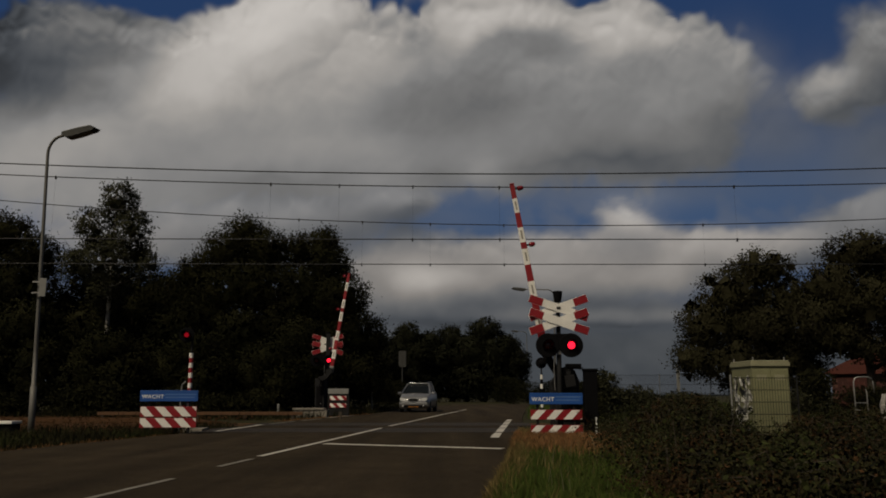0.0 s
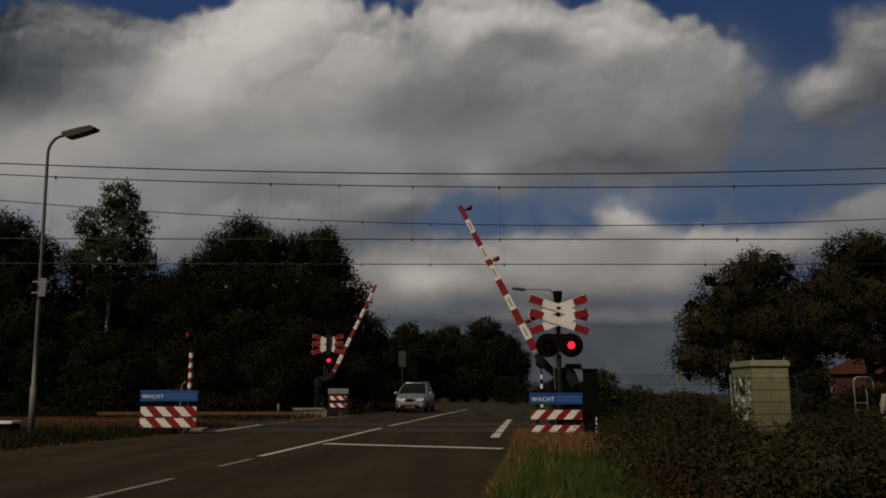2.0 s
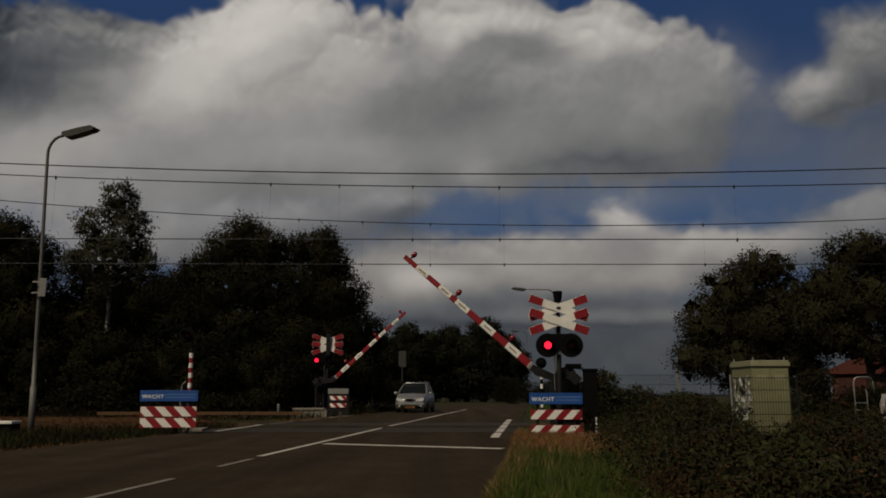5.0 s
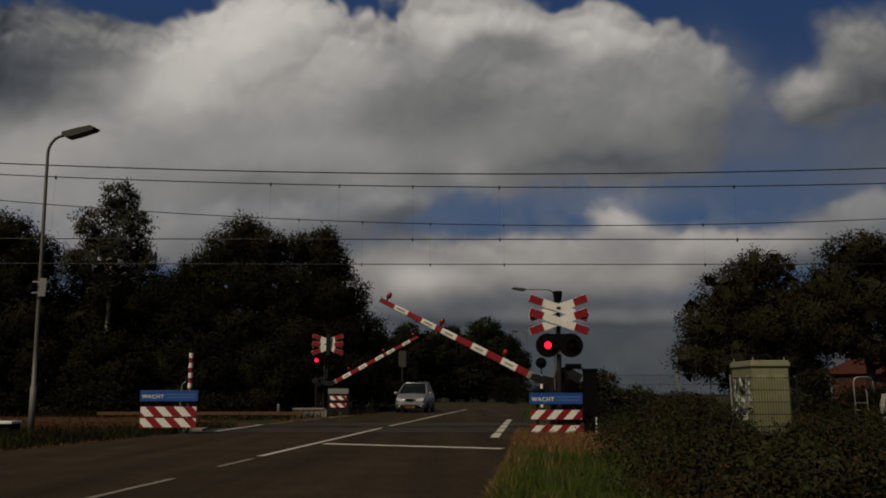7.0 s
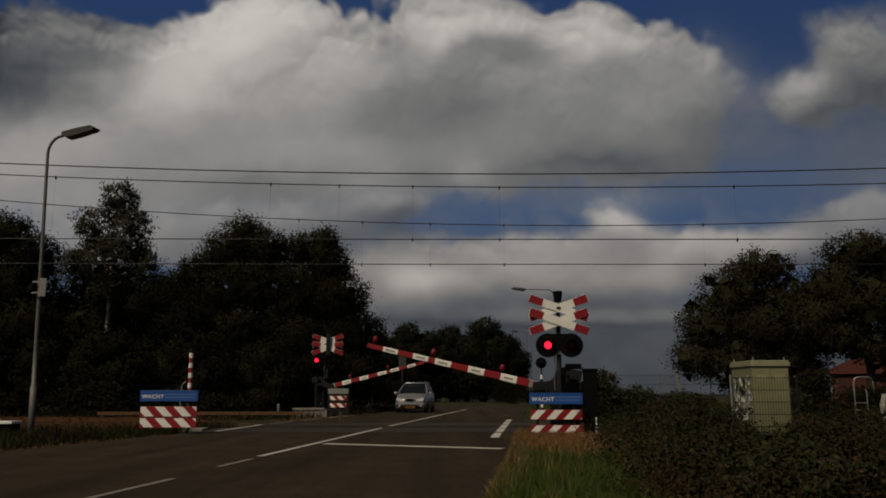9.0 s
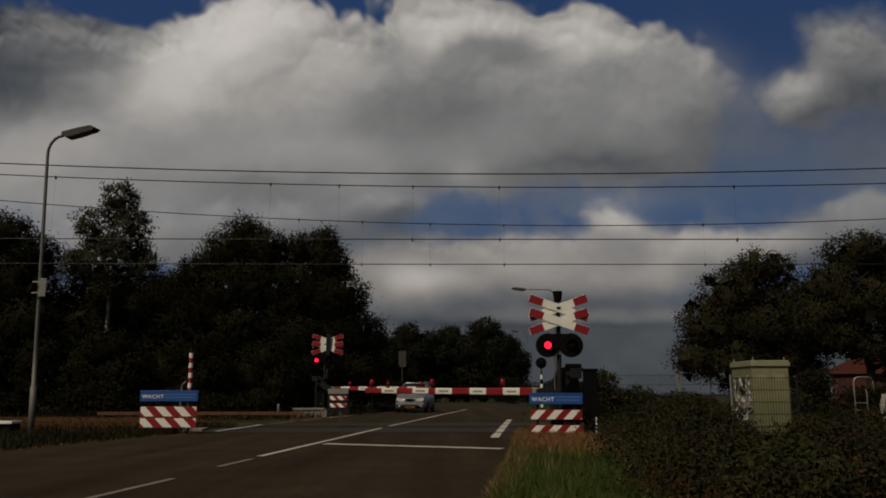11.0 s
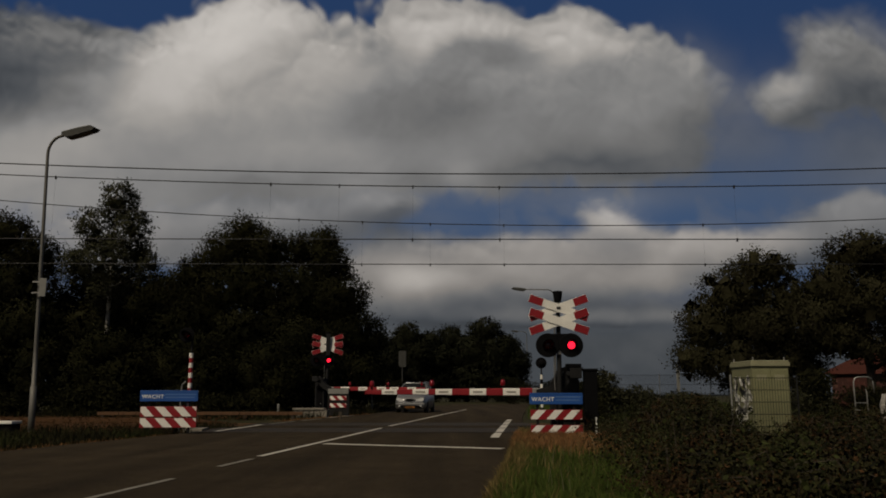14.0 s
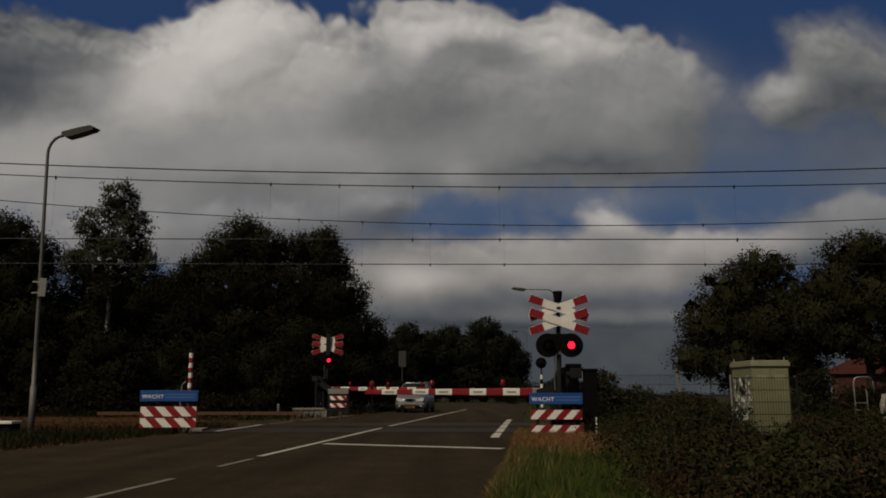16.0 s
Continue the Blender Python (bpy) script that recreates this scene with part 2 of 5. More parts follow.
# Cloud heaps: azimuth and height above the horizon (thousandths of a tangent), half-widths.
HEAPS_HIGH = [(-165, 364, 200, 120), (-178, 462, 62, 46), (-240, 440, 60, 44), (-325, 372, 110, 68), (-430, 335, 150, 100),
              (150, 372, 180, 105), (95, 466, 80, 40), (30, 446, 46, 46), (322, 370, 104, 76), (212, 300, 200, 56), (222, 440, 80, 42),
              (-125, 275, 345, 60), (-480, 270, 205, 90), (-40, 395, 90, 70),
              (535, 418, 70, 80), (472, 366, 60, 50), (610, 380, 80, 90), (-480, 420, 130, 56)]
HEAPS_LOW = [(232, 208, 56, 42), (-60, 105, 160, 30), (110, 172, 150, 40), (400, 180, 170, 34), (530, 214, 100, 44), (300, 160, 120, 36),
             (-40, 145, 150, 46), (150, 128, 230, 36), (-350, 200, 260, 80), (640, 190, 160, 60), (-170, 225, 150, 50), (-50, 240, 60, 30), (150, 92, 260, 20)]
# Bright patches painted into the cloud tone as sunlit parts: centre, half-widths, strength.
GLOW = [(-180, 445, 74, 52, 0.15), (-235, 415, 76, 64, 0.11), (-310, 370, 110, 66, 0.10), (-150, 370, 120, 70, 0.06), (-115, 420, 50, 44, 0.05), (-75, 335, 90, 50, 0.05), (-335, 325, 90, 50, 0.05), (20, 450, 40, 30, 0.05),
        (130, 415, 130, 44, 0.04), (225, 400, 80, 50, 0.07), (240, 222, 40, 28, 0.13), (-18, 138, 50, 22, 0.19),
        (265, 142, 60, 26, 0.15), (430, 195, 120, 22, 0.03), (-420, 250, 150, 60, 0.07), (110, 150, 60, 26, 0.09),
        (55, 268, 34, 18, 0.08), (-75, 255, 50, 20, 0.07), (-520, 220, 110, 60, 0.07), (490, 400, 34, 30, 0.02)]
# Painted cloud shade; the entry at (-570, 470) darkens the corner like lens vignetting.
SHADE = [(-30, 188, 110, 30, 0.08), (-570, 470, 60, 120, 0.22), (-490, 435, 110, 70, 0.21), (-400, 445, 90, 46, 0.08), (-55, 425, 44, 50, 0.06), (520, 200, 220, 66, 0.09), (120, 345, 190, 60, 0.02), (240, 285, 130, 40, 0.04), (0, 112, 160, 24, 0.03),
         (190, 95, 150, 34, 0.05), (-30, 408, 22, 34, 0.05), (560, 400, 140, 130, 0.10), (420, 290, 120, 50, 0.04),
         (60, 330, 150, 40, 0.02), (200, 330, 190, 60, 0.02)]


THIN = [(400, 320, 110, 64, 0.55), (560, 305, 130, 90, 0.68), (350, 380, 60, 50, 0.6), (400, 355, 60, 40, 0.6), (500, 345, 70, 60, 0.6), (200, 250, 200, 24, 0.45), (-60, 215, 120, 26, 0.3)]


def heap_field(u, v, heaps):
    total = np.zeros_like(u)
    for cx, cy, rx, ry in heaps:
        d2 = ((u - cx) / rx) ** 2 + ((v - cy) / ry) ** 2
        total = total + np.exp(-1.6 * d2)
    return total


def billow(u, v, seed, octaves=4):
    """Rounded puffs with sharp creases between them, each octave turned against the last."""
    total, amp, norm = 0.0, 1.0, 0.0
    for k in range(octaves):
        c, s, f = math.cos(0.5 + 0.9 * k), math.sin(0.5 + 0.9 * k), 2 ** k
        total = total + amp * np.abs(2 * lattice_noise((c * u - s * v) * f + 17 * k, (s * u + c * v) * f + 31 * k, seed + k) - 1)
        norm += amp
        amp *= 0.55
    return total / norm


def sky_colours(u, v):
    c, s = math.cos(0.6), math.sin(0.6)
    ru, rv = c * u - s * v, s * u + c * v
    calm = np.clip(v / 230.0, 0.45, 1.0)
    wu = u + 26 * (fbm(ru / 80 + 9, rv / 80 + 5, 11, 3) - 0.5) + 9 * (fbm(ru / 22, rv / 22, 12, 2) - 0.5)
    wv = v + calm * (26 * (fbm(ru / 80 + 31, rv / 80 + 17, 13, 3) - 0.5) + 9 * (fbm(ru / 22 + 7, rv / 22, 14, 2) - 0.5))
    puff = fbm(ru / 70 + 40, rv / 60 + 40, 21, 4, 0.45)
    knob = billow(wu / 52 + 50, wv / 52 + 50, 41, 3)
    high = heap_field(wu, wv, HEAPS_HIGH) + 0.35 * (puff - 0.5) + 0.50 * (knob - 0.34)
    low = heap_field(wu, wv, HEAPS_LOW) + 0.6 * (fbm(ru / 60 + 3, v / 30 + 3, 22, 5, 0.5) - 0.5) + 0.3 * (billow(wu / 40 + 9, wv / 26 + 9, 51) - 0.34)
    crisp = smooth(320, 430, v) * smooth(420, 320, u)
    d_high = smooth(0.12 + 0.08 * crisp, 0.92 - 0.46 * crisp, high)
    d_low = smooth(0.22, 0.90, low)
    # lit tops and grey undersides are painted into the cloud tone
    lit = np.clip(0.20 * (heap_field(wu, wv, HEAPS_HIGH) - heap_field(wu - 14, wv + 30, HEAPS_HIGH)), -0.04, 0.15) * d_high
    lit = lit + np.clip(0.20 * (heap_field(wu, wv, HEAPS_LOW) - heap_field(wu - 8, wv + 16, HEAPS_LOW)), -0.08, 0.15) * d_low * (1 - d_high)
    # painted relief makes puffs stand out along the crowns, the bodies stay smooth
    up = 16
    d_above = np.concatenate([d_high[up:], np.repeat(d_high[-1:], up, 0)])
    l_above = np.concatenate([d_low[9:], np.repeat(d_low[-1:], 9, 0)])
    crest = np.clip(d_high * (1 - d_above), 0, 1) + (1 - d_high) * np.clip(d_low * (1 - l_above), 0, 1)
    relief = billow(wu / 46 + 20, wv / 42 + 20, 61, 3) - billow((wu - 4) / 46 + 20, (wv + 8) / 42 + 20, 61, 3)
    broad = billow(wu / 150 + 33, wv / 120 + 33, 65, 2) - billow((wu - 12) / 150 + 33, (wv + 22) / 120 + 33, 65, 2)
    tone = 0.458 + lit + (0.05 + 0.20 * relief) * crest * (1 - 0.5 * smooth(-60, 120, u)) + (0.06 * relief + 0.10 * broad) * d_high * (0.3 + 0.7 * smooth(300, 400, v))
    tone = tone + 0.05 * (fbm(ru / 130 + 77, rv / 90 + 21, 31, 3) - 0.5) + 0.05 * (fbm(wu / 60 + 60, wv / 50 + 60, 25, 4) - 0.5)
    tone = tone + 0.10 * (fbm(wu / 48 + 13, wv / 26 + 13, 81, 4) - 0.5) * smooth(240, 150, v) * smooth(60, 120, v)
    for cx, cy, rx, ry, k in GLOW:
        tone = tone + k * np.exp(-(((wu - cx) / rx) ** 2 + ((wv - cy) / ry) ** 2))
    for cx, cy, rx, ry, k in SHADE:
        tone = tone - k * np.exp(-(((wu - cx) / rx) ** 2 + ((wv - cy) / ry) ** 2))
    tone = tone - 0.085 * smooth(170, 60, v)
    tone = np.clip(np.where(tone > 0.58, 0.58 + 0.17 * np.tanh((tone - 0.58) / 0.17), tone), 0.10, 0.78)
    lin = tone ** 2.2
    warm = np.clip(smooth(0.46, 0.62, tone) + 1.2 * smooth(240, 140, v) * smooth(0.40, 0.50, tone), 0, 1.4)
    cloud = np.stack([lin * (1.01 + 0.05 * warm), lin, lin * (0.99 - 0.055 * warm)], -1)
    cool = smooth(0.44, 0.28, tone)[..., None]
    cloud = cloud * (1 - cool * np.array([0.16, 0.07, -0.06]))
    k1, k2 = smooth(60, 210, v)[..., None], smooth(230, 430, v)[..., None]
    blue = (1 - k1) * np.array([0.054, 0.060, 0.067]) + k1 * np.array([0.044, 0.080, 0.158])
    blue = (1 - k2) * blue + k2 * np.array([0.018, 0.042, 0.110])
    veil = 0.32 * smooth(0.45, 0.72, fbm(ru / 90 + 5, rv / 60 + 5, 71, 5)) * smooth(430, 330, v)
    for cx, cy, rx, ry, k in THIN:
        veil = np.maximum(veil, k * np.exp(-(((wu - cx) / rx) ** 2 + ((wv - cy) / ry) ** 2)))
    dens = np.clip(np.maximum(np.maximum(d_high, d_low * 0.92), veil), 0, 1)[..., None]
    return blue * (1 - dens) + cloud * dens


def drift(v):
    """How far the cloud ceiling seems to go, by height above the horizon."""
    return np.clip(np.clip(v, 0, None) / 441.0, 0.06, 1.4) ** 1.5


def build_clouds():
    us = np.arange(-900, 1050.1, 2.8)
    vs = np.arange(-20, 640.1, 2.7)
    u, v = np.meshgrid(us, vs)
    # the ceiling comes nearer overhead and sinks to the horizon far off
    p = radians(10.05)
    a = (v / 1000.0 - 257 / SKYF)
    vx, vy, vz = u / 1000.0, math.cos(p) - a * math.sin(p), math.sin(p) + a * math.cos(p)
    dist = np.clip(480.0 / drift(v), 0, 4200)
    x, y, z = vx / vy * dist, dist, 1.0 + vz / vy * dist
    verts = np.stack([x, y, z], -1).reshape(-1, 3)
    nu, nv = len(us), len(vs)
    idx = np.arange(nu * nv).reshape(nv, nu)
    quads = np.stack([idx[:-1, :-1], idx[:-1, 1:], idx[1:, 1:], idx[1:, :-1]], -1).reshape(-1, 4)
    me = bpy.data.meshes.new("backdrop")
    me.from_pydata(verts.tolist(), [], quads.tolist())
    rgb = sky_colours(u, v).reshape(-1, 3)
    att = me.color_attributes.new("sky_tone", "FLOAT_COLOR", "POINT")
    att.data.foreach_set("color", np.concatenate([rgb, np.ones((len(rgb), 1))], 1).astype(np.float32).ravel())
    me.polygons.foreach_set("use_smooth", [True] * len(me.polygons))
    m = bpy.data.materials.new("cloudy_sky")
    m.use_nodes = True
    nt = m.node_tree
    nt.nodes.remove(nt.nodes["Principled BSDF"])
    em = nt.nodes.new("ShaderNodeEmission")
    at = nt.nodes.new("ShaderNodeAttribute")
    at.attribute_name = "sky_tone"
    nt.links.new(at.outputs["Color"], em.inputs[0])
    nt.links.new(em.outputs[0], nt.nodes["Material Output"].inputs[0])
    me.materials.append(m)
    ob = new("backdrop_clouds", me)
    return tagged(ob, "broken heaps of grey and white cloud over deep blue sky", "sky", kind="structure")


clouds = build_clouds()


# ---- ground and road ----
def build_ground():
    bm = B()
    ys = [-60, -20, 0, 8, 20, 40, 80, 200, 700, 2500]
    xs = [-2500, -600, -120, -40, -15, 0, 15, 40, 120, 600, 2500]
    grid = [[bm.verts.new((x, y, -0.03)) for x in xs] for y in ys]
    for r0, r1 in zip(grid, grid[1:]):
        for k in range(len(xs) - 1):
            bm.faces.new((r0[k], r0[k + 1], r1[k + 1], r1[k]))
    structure("ground", bm, SOIL, "dark grassy earth with worn brown verges")


LEFT_EDGE = [(-14, -12), (-9.6, 8), (-7.9, 14.8), (-7.1, 19.6), (-6.55, 22.8), (-6.2, 27.9), (-5.6, 34), (-4.4, 39.5), (-3.4, 45), (-3.0, 53), (-2.4, 60), (1.0, 84), (4, 110)]
RIGHT_EDGE = [(-1.4, -12), (0.42, 8.4), (0.85, 12), (1.25, 15.6), (1.75, 20), (2.3, 25), (2.95, 31), (3.6, 38), (4.5, 46), (6.0, 60), (12, 110)]


def edge_at(edge, y):
    for (x0, y0), (x1, y1) in zip(edge, edge[1:]):
        if y0 <= y <= y1:
            return x0 + (x1 - x0) * (y - y0) / (y1 - y0)
    return edge[-1][0]


def build_road():
    bm = B()
    ys = [-12 + 1.0 * k for k in range(97)]
    top, low = [], []
    for y in ys:
        l = edge_at(LEFT_EDGE, y) + 0.10 * (noise.noise((3.0, y * 0.9, 0)))
        r = edge_at(RIGHT_EDGE, y) + 0.10 * (noise.noise((9.0, y * 0.9, 0)))
        mid = [l + (r - l) * k / 6 for k in range(7)]
        top.append([bm.verts.new((x, y, 0.0)) for x in mid])
        low.append([bm.verts.new((l, y, -0.06)), bm.verts.new((r, y, -0.06))])
    for a, b, c, d in zip(top, top[1:], low, low[1:]):
        for k in range(6):
            bm.faces.new((a[k], a[k + 1], b[k + 1], b[k]))
        bm.faces.new((c[0], a[0], b[0], d[0]))
        bm.faces.new((a[6], c[1], d[1], b[6]))
    structure("road", bm, ASPHALT, "worn dark asphalt road with faded white markings")


def strip(name, p0, p1, width, material, label, level=0):
    """A painted line on the road from p0 to p1."""
    a, b = Vector((*p0, 0)), Vector((*p1, 0))
    d = (b - a).normalized()
    w = Vector((-d.y, d.x, 0)) * width / 2
    n = max(2, int((b - a).length / 0.25))
    bm = B()
    z0, z1 = 0.002, 0.006 + level * 0.004
    rows = []
    for k in range(n + 1):
        q = a + (b - a) * k / n
        jl, jr = 1 + 0.10 * noise.noise((k * 0.7, a.x, 1)), 1 + 0.10 * noise.noise((k * 0.7, a.y, 2))
        rows.append((bm.verts.new((*(q + w * jl).xy, z1)), bm.verts.new((*(q - w * jr).xy, z1)),
                     bm.verts.new((*(q + w * jl).xy, z0)), bm.verts.new((*(q - w * jr).xy, z0))))
    for r, s in zip(rows, rows[1:]):
        bm.faces.new((r[0], r[1], s[1], s[0]))
        bm.faces.new((r[2], r[0], s[0], s[2]))
        bm.faces.new((r[1], r[3], s[3], s[1]))
    structure(name, bm, material, label)


build_ground()
build_road()
strip("marking_centre", (-2.99, 13.75), (-1.84, 25.1), 0.11, PAINT_ROAD, "solid white centre line")
strip("marking_centre", (-1.70, 26.6), (1.54, 55.6), 0.11, PAINT_ROAD, "solid white centre line")
strip("marking_centre", (-3.14, 11.8), (-2.99, 13.2), 0.09, PAINT_WORN, "worn white centre dash")
strip("marking_centre", (-3.52, 7.6), (-3.24, 10.15), 0.085, PAINT_WORN, "worn white centre dash")
strip("marking_stop", (-2.41, 17.17), (1.12, 15.62), 0.19, PAINT_ROAD, "white stop line across one lane", 1)
for k in range(5):
    t0, t1 = k / 5, (k + 0.84) / 5
    strip("marking_edge", (1.20 + 1.50 * t0, 19.6 + 14.2 * t0), (1.20 + 1.50 * t1, 19.6 + 14.2 * t1), 0.20, PAINT_ROAD, "white edge dash")
strip("marking_edge", (-6.22, 22.9), (-6.0, 27.9), 0.14, PAINT_ROAD, "white edge line beside the verge")
for y0 in (28.6, 32.0, 35.5):
    xa = lambda y: -6.0 + (y - 27.9) * 0.14
    strip("marking_edge", (xa(y0), y0), (xa(y0 + 2.6), y0 + 2.6), 0.12, PAINT_WORN, "worn white edge dash")
strip("marking_edge", (-4.9, 36.6), (-4.25, 39.6), 0.12, PAINT_ROAD, "white edge line")


# ---- railway ----
TRACKS = (23.8, 28.4)


def build_track(y):
    t = thing("railway_track", pose(0, y, 0), "rusty railway track on brown ballast crossing the road", "railway", "railway tracks")
    for dy in (-0.75, 0.75):
        prof = [(-0.07, -0.12), (0.07, -0.12), (0.07, -0.10), (0.015, -0.08), (0.015, -0.035), (0.035, -0.025),
                (0.035, 0.012), (-0.035, 0.012), (-0.035, -0.025), (-0.015, -0.035), (-0.015, -0.08), (-0.07, -0.10)]
        bm = B()
        a = [bm.verts.new((-90, dy + q, z - 0.010)) for q, z in prof]
        b = [bm.verts.new((90, dy + q, z - 0.010)) for q, z in prof]
        for k in range(len(a)):
            bm.faces.new((a[k], a[(k + 1) % 12], b[(k + 1) % 12], b[k]))
        part("rail", bm, RAIL, t)
    return t


def build_ballast():
    """Ballast shoulders on both sides of the road, a little heaped."""
    rng = np.random.RandomState(4)
    for side in (-1, 1):
        bm = B()
        xs = [-90 + k * 1.2 for k in range(71)] if side < 0 else [6.6 + k * 1.2 for k in range(70)]
        prof = [(21.0, -0.08), (21.8, 0.02), (22.6, 0.06), (23.2, 0.02), (24.4, 0.02), (25.0, 0.10), (26.1, 0.16), (27.2, 0.10), (27.8, 0.02),
                (29.0, 0.02), (29.8, 0.18), (30.8, 0.22), (32.2, -0.08)]
        rows = []
        for x in xs:
            if side < 0:
                x = min(x, -6.9 - 0.0)
            fade = min(1.0, max(0.0, (abs(x) - 6.9) / 2.5))
            rows.append([bm.verts.new((x, y, (z + 0.1) * fade - 0.1 - 0.05 + 0.05 * noise.noise((x * 0.8, y * 1.3, 3)))) for y, z in prof])
        for a, b in zip(rows, rows[1:]):
            if (a[0].co - b[0].co).length < 1e-4:
                continue
            for k in range(len(prof) - 1):
                bm.faces.new((a[k], a[k + 1], b[k + 1], b[k]))
        structure("ballast_bed", bm, BALLAST, "heaped rusty brown railway ballast")
        # loose stones
        verts, faces = [], []
        for k in range(2600):
            x = rng.uniform(-26, -7) if side < 0 else rng.uniform(6.8, 16)
            y = rng.uniform(21.5, 31.5)
            z = np.interp(y, [q[0] for q in prof], [q[1] for q in prof]) - 0.02
            s = rng.uniform(0.02, 0.05)
            base = len(verts)
            for d in ((1, 0, 0), (-1, 0, 0), (0, 1, 0), (0, -1, 0), (0, 0, 1), (0, 0, -1)):
                verts.append((x + d[0] * s * rng.uniform(.7, 1.3), y + d[1] * s * rng.uniform(.7, 1.3), z + d[2] * s * rng.uniform(.6, 1.1)))
            for f in ((0, 2, 4), (2, 1, 4), (1, 3, 4), (3, 0, 4), (2, 0, 5), (1, 2, 5), (3, 1, 5), (0, 3, 5)):
                faces.append(tuple(base + i for i in f))
        ob = raw("ballast_stones", verts, faces, BALLAST)
        tagged(ob, "loose rusty brown ballast stones", "gravel", kind="stuff")


for y in TRACKS:
    build_track(y)
build_ballast()


def build_deck():
    """Rubber panels between and beside the rails, where the road crosses."""
    deck = thing("crossing_deck", pose(0, 0, 0), "dark rubber crossing panels between the rails", "crossing deck", kind="structure")
    for y in TRACKS:
        for y0, y1 in ((y - 1.35, y - 0.86), (y - 0.64, y + 0.64), (y + 0.86, y + 1.35)):
            l, r = edge_at(LEFT_EDGE, y) - 0.3, edge_at(RIGHT_EDGE, y) + 0.3
            n = 7
            for k in range(n):
                bm = B()
                bm_box(bm, l + (r - l) * k / n + 0.008, y0, -0.02, l + (r - l) * (k + 1) / n - 0.008, y1, 0.004)
                part("panel", bm, RUBBER, deck)


build_deck()


# ---- overhead line ----
SPAN = 54.0


def build_wire(name, y, z_mid, curve, low, label, radius=0.014):
    """A wire in even spans that hangs lowest at x = low; z_mid is its height at x = 0."""
    def z_at(x):
        d = (x - low + SPAN / 2) % SPAN - SPAN / 2
        return z_mid + curve * (d * d - low * low)
    bm = B()
    bm_tube(bm, [(x, y, z_at(x)) for x in [-75 + 1.5 * k for k in range(101)]], radius, 6)
    ob = new(name, mesh_of(name, bm, WIRE))
    return tagged(ob, label, "overhead wire", "overhead wires"), z_at


def build_catenary(y, z_mess, curve, low, z_cont, droppers):
    mess, zf = build_wire("carrier_cable", y, z_mess, curve, low, "sagging dark carrier cable over the track", 0.016)
    cont, zc = build_wire("contact_wire", y, z_cont, 0.00008, low, "taut dark contact wire over the track", 0.016)
    for x in droppers:
        bm = B()
        bm_tube(bm, [(x, y, zc(x)), (x, y, zf(x))], 0.002, 5)
        part("dropper", bm, WIRE, mess)
        for z in (zc(x), zf(x)):
            bm = B()
            bm_box(bm, x - 0.02, y - 0.025, z - 0.07, x + 0.02, y + 0.025, z + 0.03)
            part("clamp", bm, WIRE, mess)


build_catenary(23.8, 7.11, 0.00136, 3.8, 5.51, (-11.6, -5.15, -3.1, -0.9, 1.68, 8.7))
build_catenary(28.4, 6.93, 0.00212, 5.0, 5.49, (-12.7, -5.1, -2.85, -0.45, 2.15, 9.2))
build_wire("feeder_cable", 26.0, 8.11, 0.00130, 2.2, "dark feeder cable high above the tracks", 0.020)


def line_portal(x):
    """The steel portal that the wires hang from, beside the crossing."""
    t = thing("line_portal", pose(x, 0, 0), "grey steel portal carrying the overhead wires", "line portal", "line portals")
    for y in (20.4, 31.8):
        bm = B()
        bm_box(bm, -0.13, y - 0.012, -0.3, 0.13, y + 0.012, 9.6)
        bm_box(bm, -0.13, y - 0.13, -0.3, -0.115, y + 0.13, 9.6)
        bm_box(bm, 0.115, y - 0.13, -0.3, 0.13, y + 0.13, 9.6)
        part("post", bm, GREYPAINT, t)
    bm = B()
    for z in (9.35, 9.75):
        bm_box(bm, -0.06, 20.2, z - 0.04, 0.06, 32.0, z + 0.04)
    for k in range(12):
        y = 20.6 + 0.95 * k
        bm_tube(bm, [(0, y, 9.35), (0, y + 0.47, 9.75), (0, y + 0.95, 9.35)], 0.02, 5)
    part("beam", bm, GREYPAINT, t)
    for y, drop in ((23.8, 4.0), (28.4, 4.0), (26.0, 0.5)):
        bm = B()
        bm_tube(bm, [(0, y, 9.33), (0, y, 9.33 - drop)], 0.03, 6)
        part("hanger", bm, GREYPAINT, t)


for x in (-75.0, -24.0, 31.0, 75.0):
    line_portal(x)


# ---- vegetation ----
def leaf_cards(centres, size, rng, flat=0.0, droop=0.0):
    """Small bent leaf sprays, two triangles each, turned at random."""
    n = len(centres)
    d = rng.normal(size=(n, 3))
    d[:, 2] *= (1 - flat)
    d[:, 2] -= droop
    d /= np.linalg.norm(d, axis=1)[:, None] + 1e-9
    e = rng.normal(size=(n, 3))
    e -= (e * d).sum(1)[:, None] * d
    e /= np.linalg.norm(e, axis=1)[:, None] + 1e-9
    s = (size * rng.uniform(0.55, 1.35, n))[:, None]
    up = np.cross(d, e)
    v = np.stack([centres - d * s, centres + e * s * 0.55 + up * s * 0.12, centres + d * s, centres - e * s * 0.55 + up * s * 0.12], 1)
    f = np.arange(4 * n).reshape(n, 4)
    return v.reshape(-1, 3), f


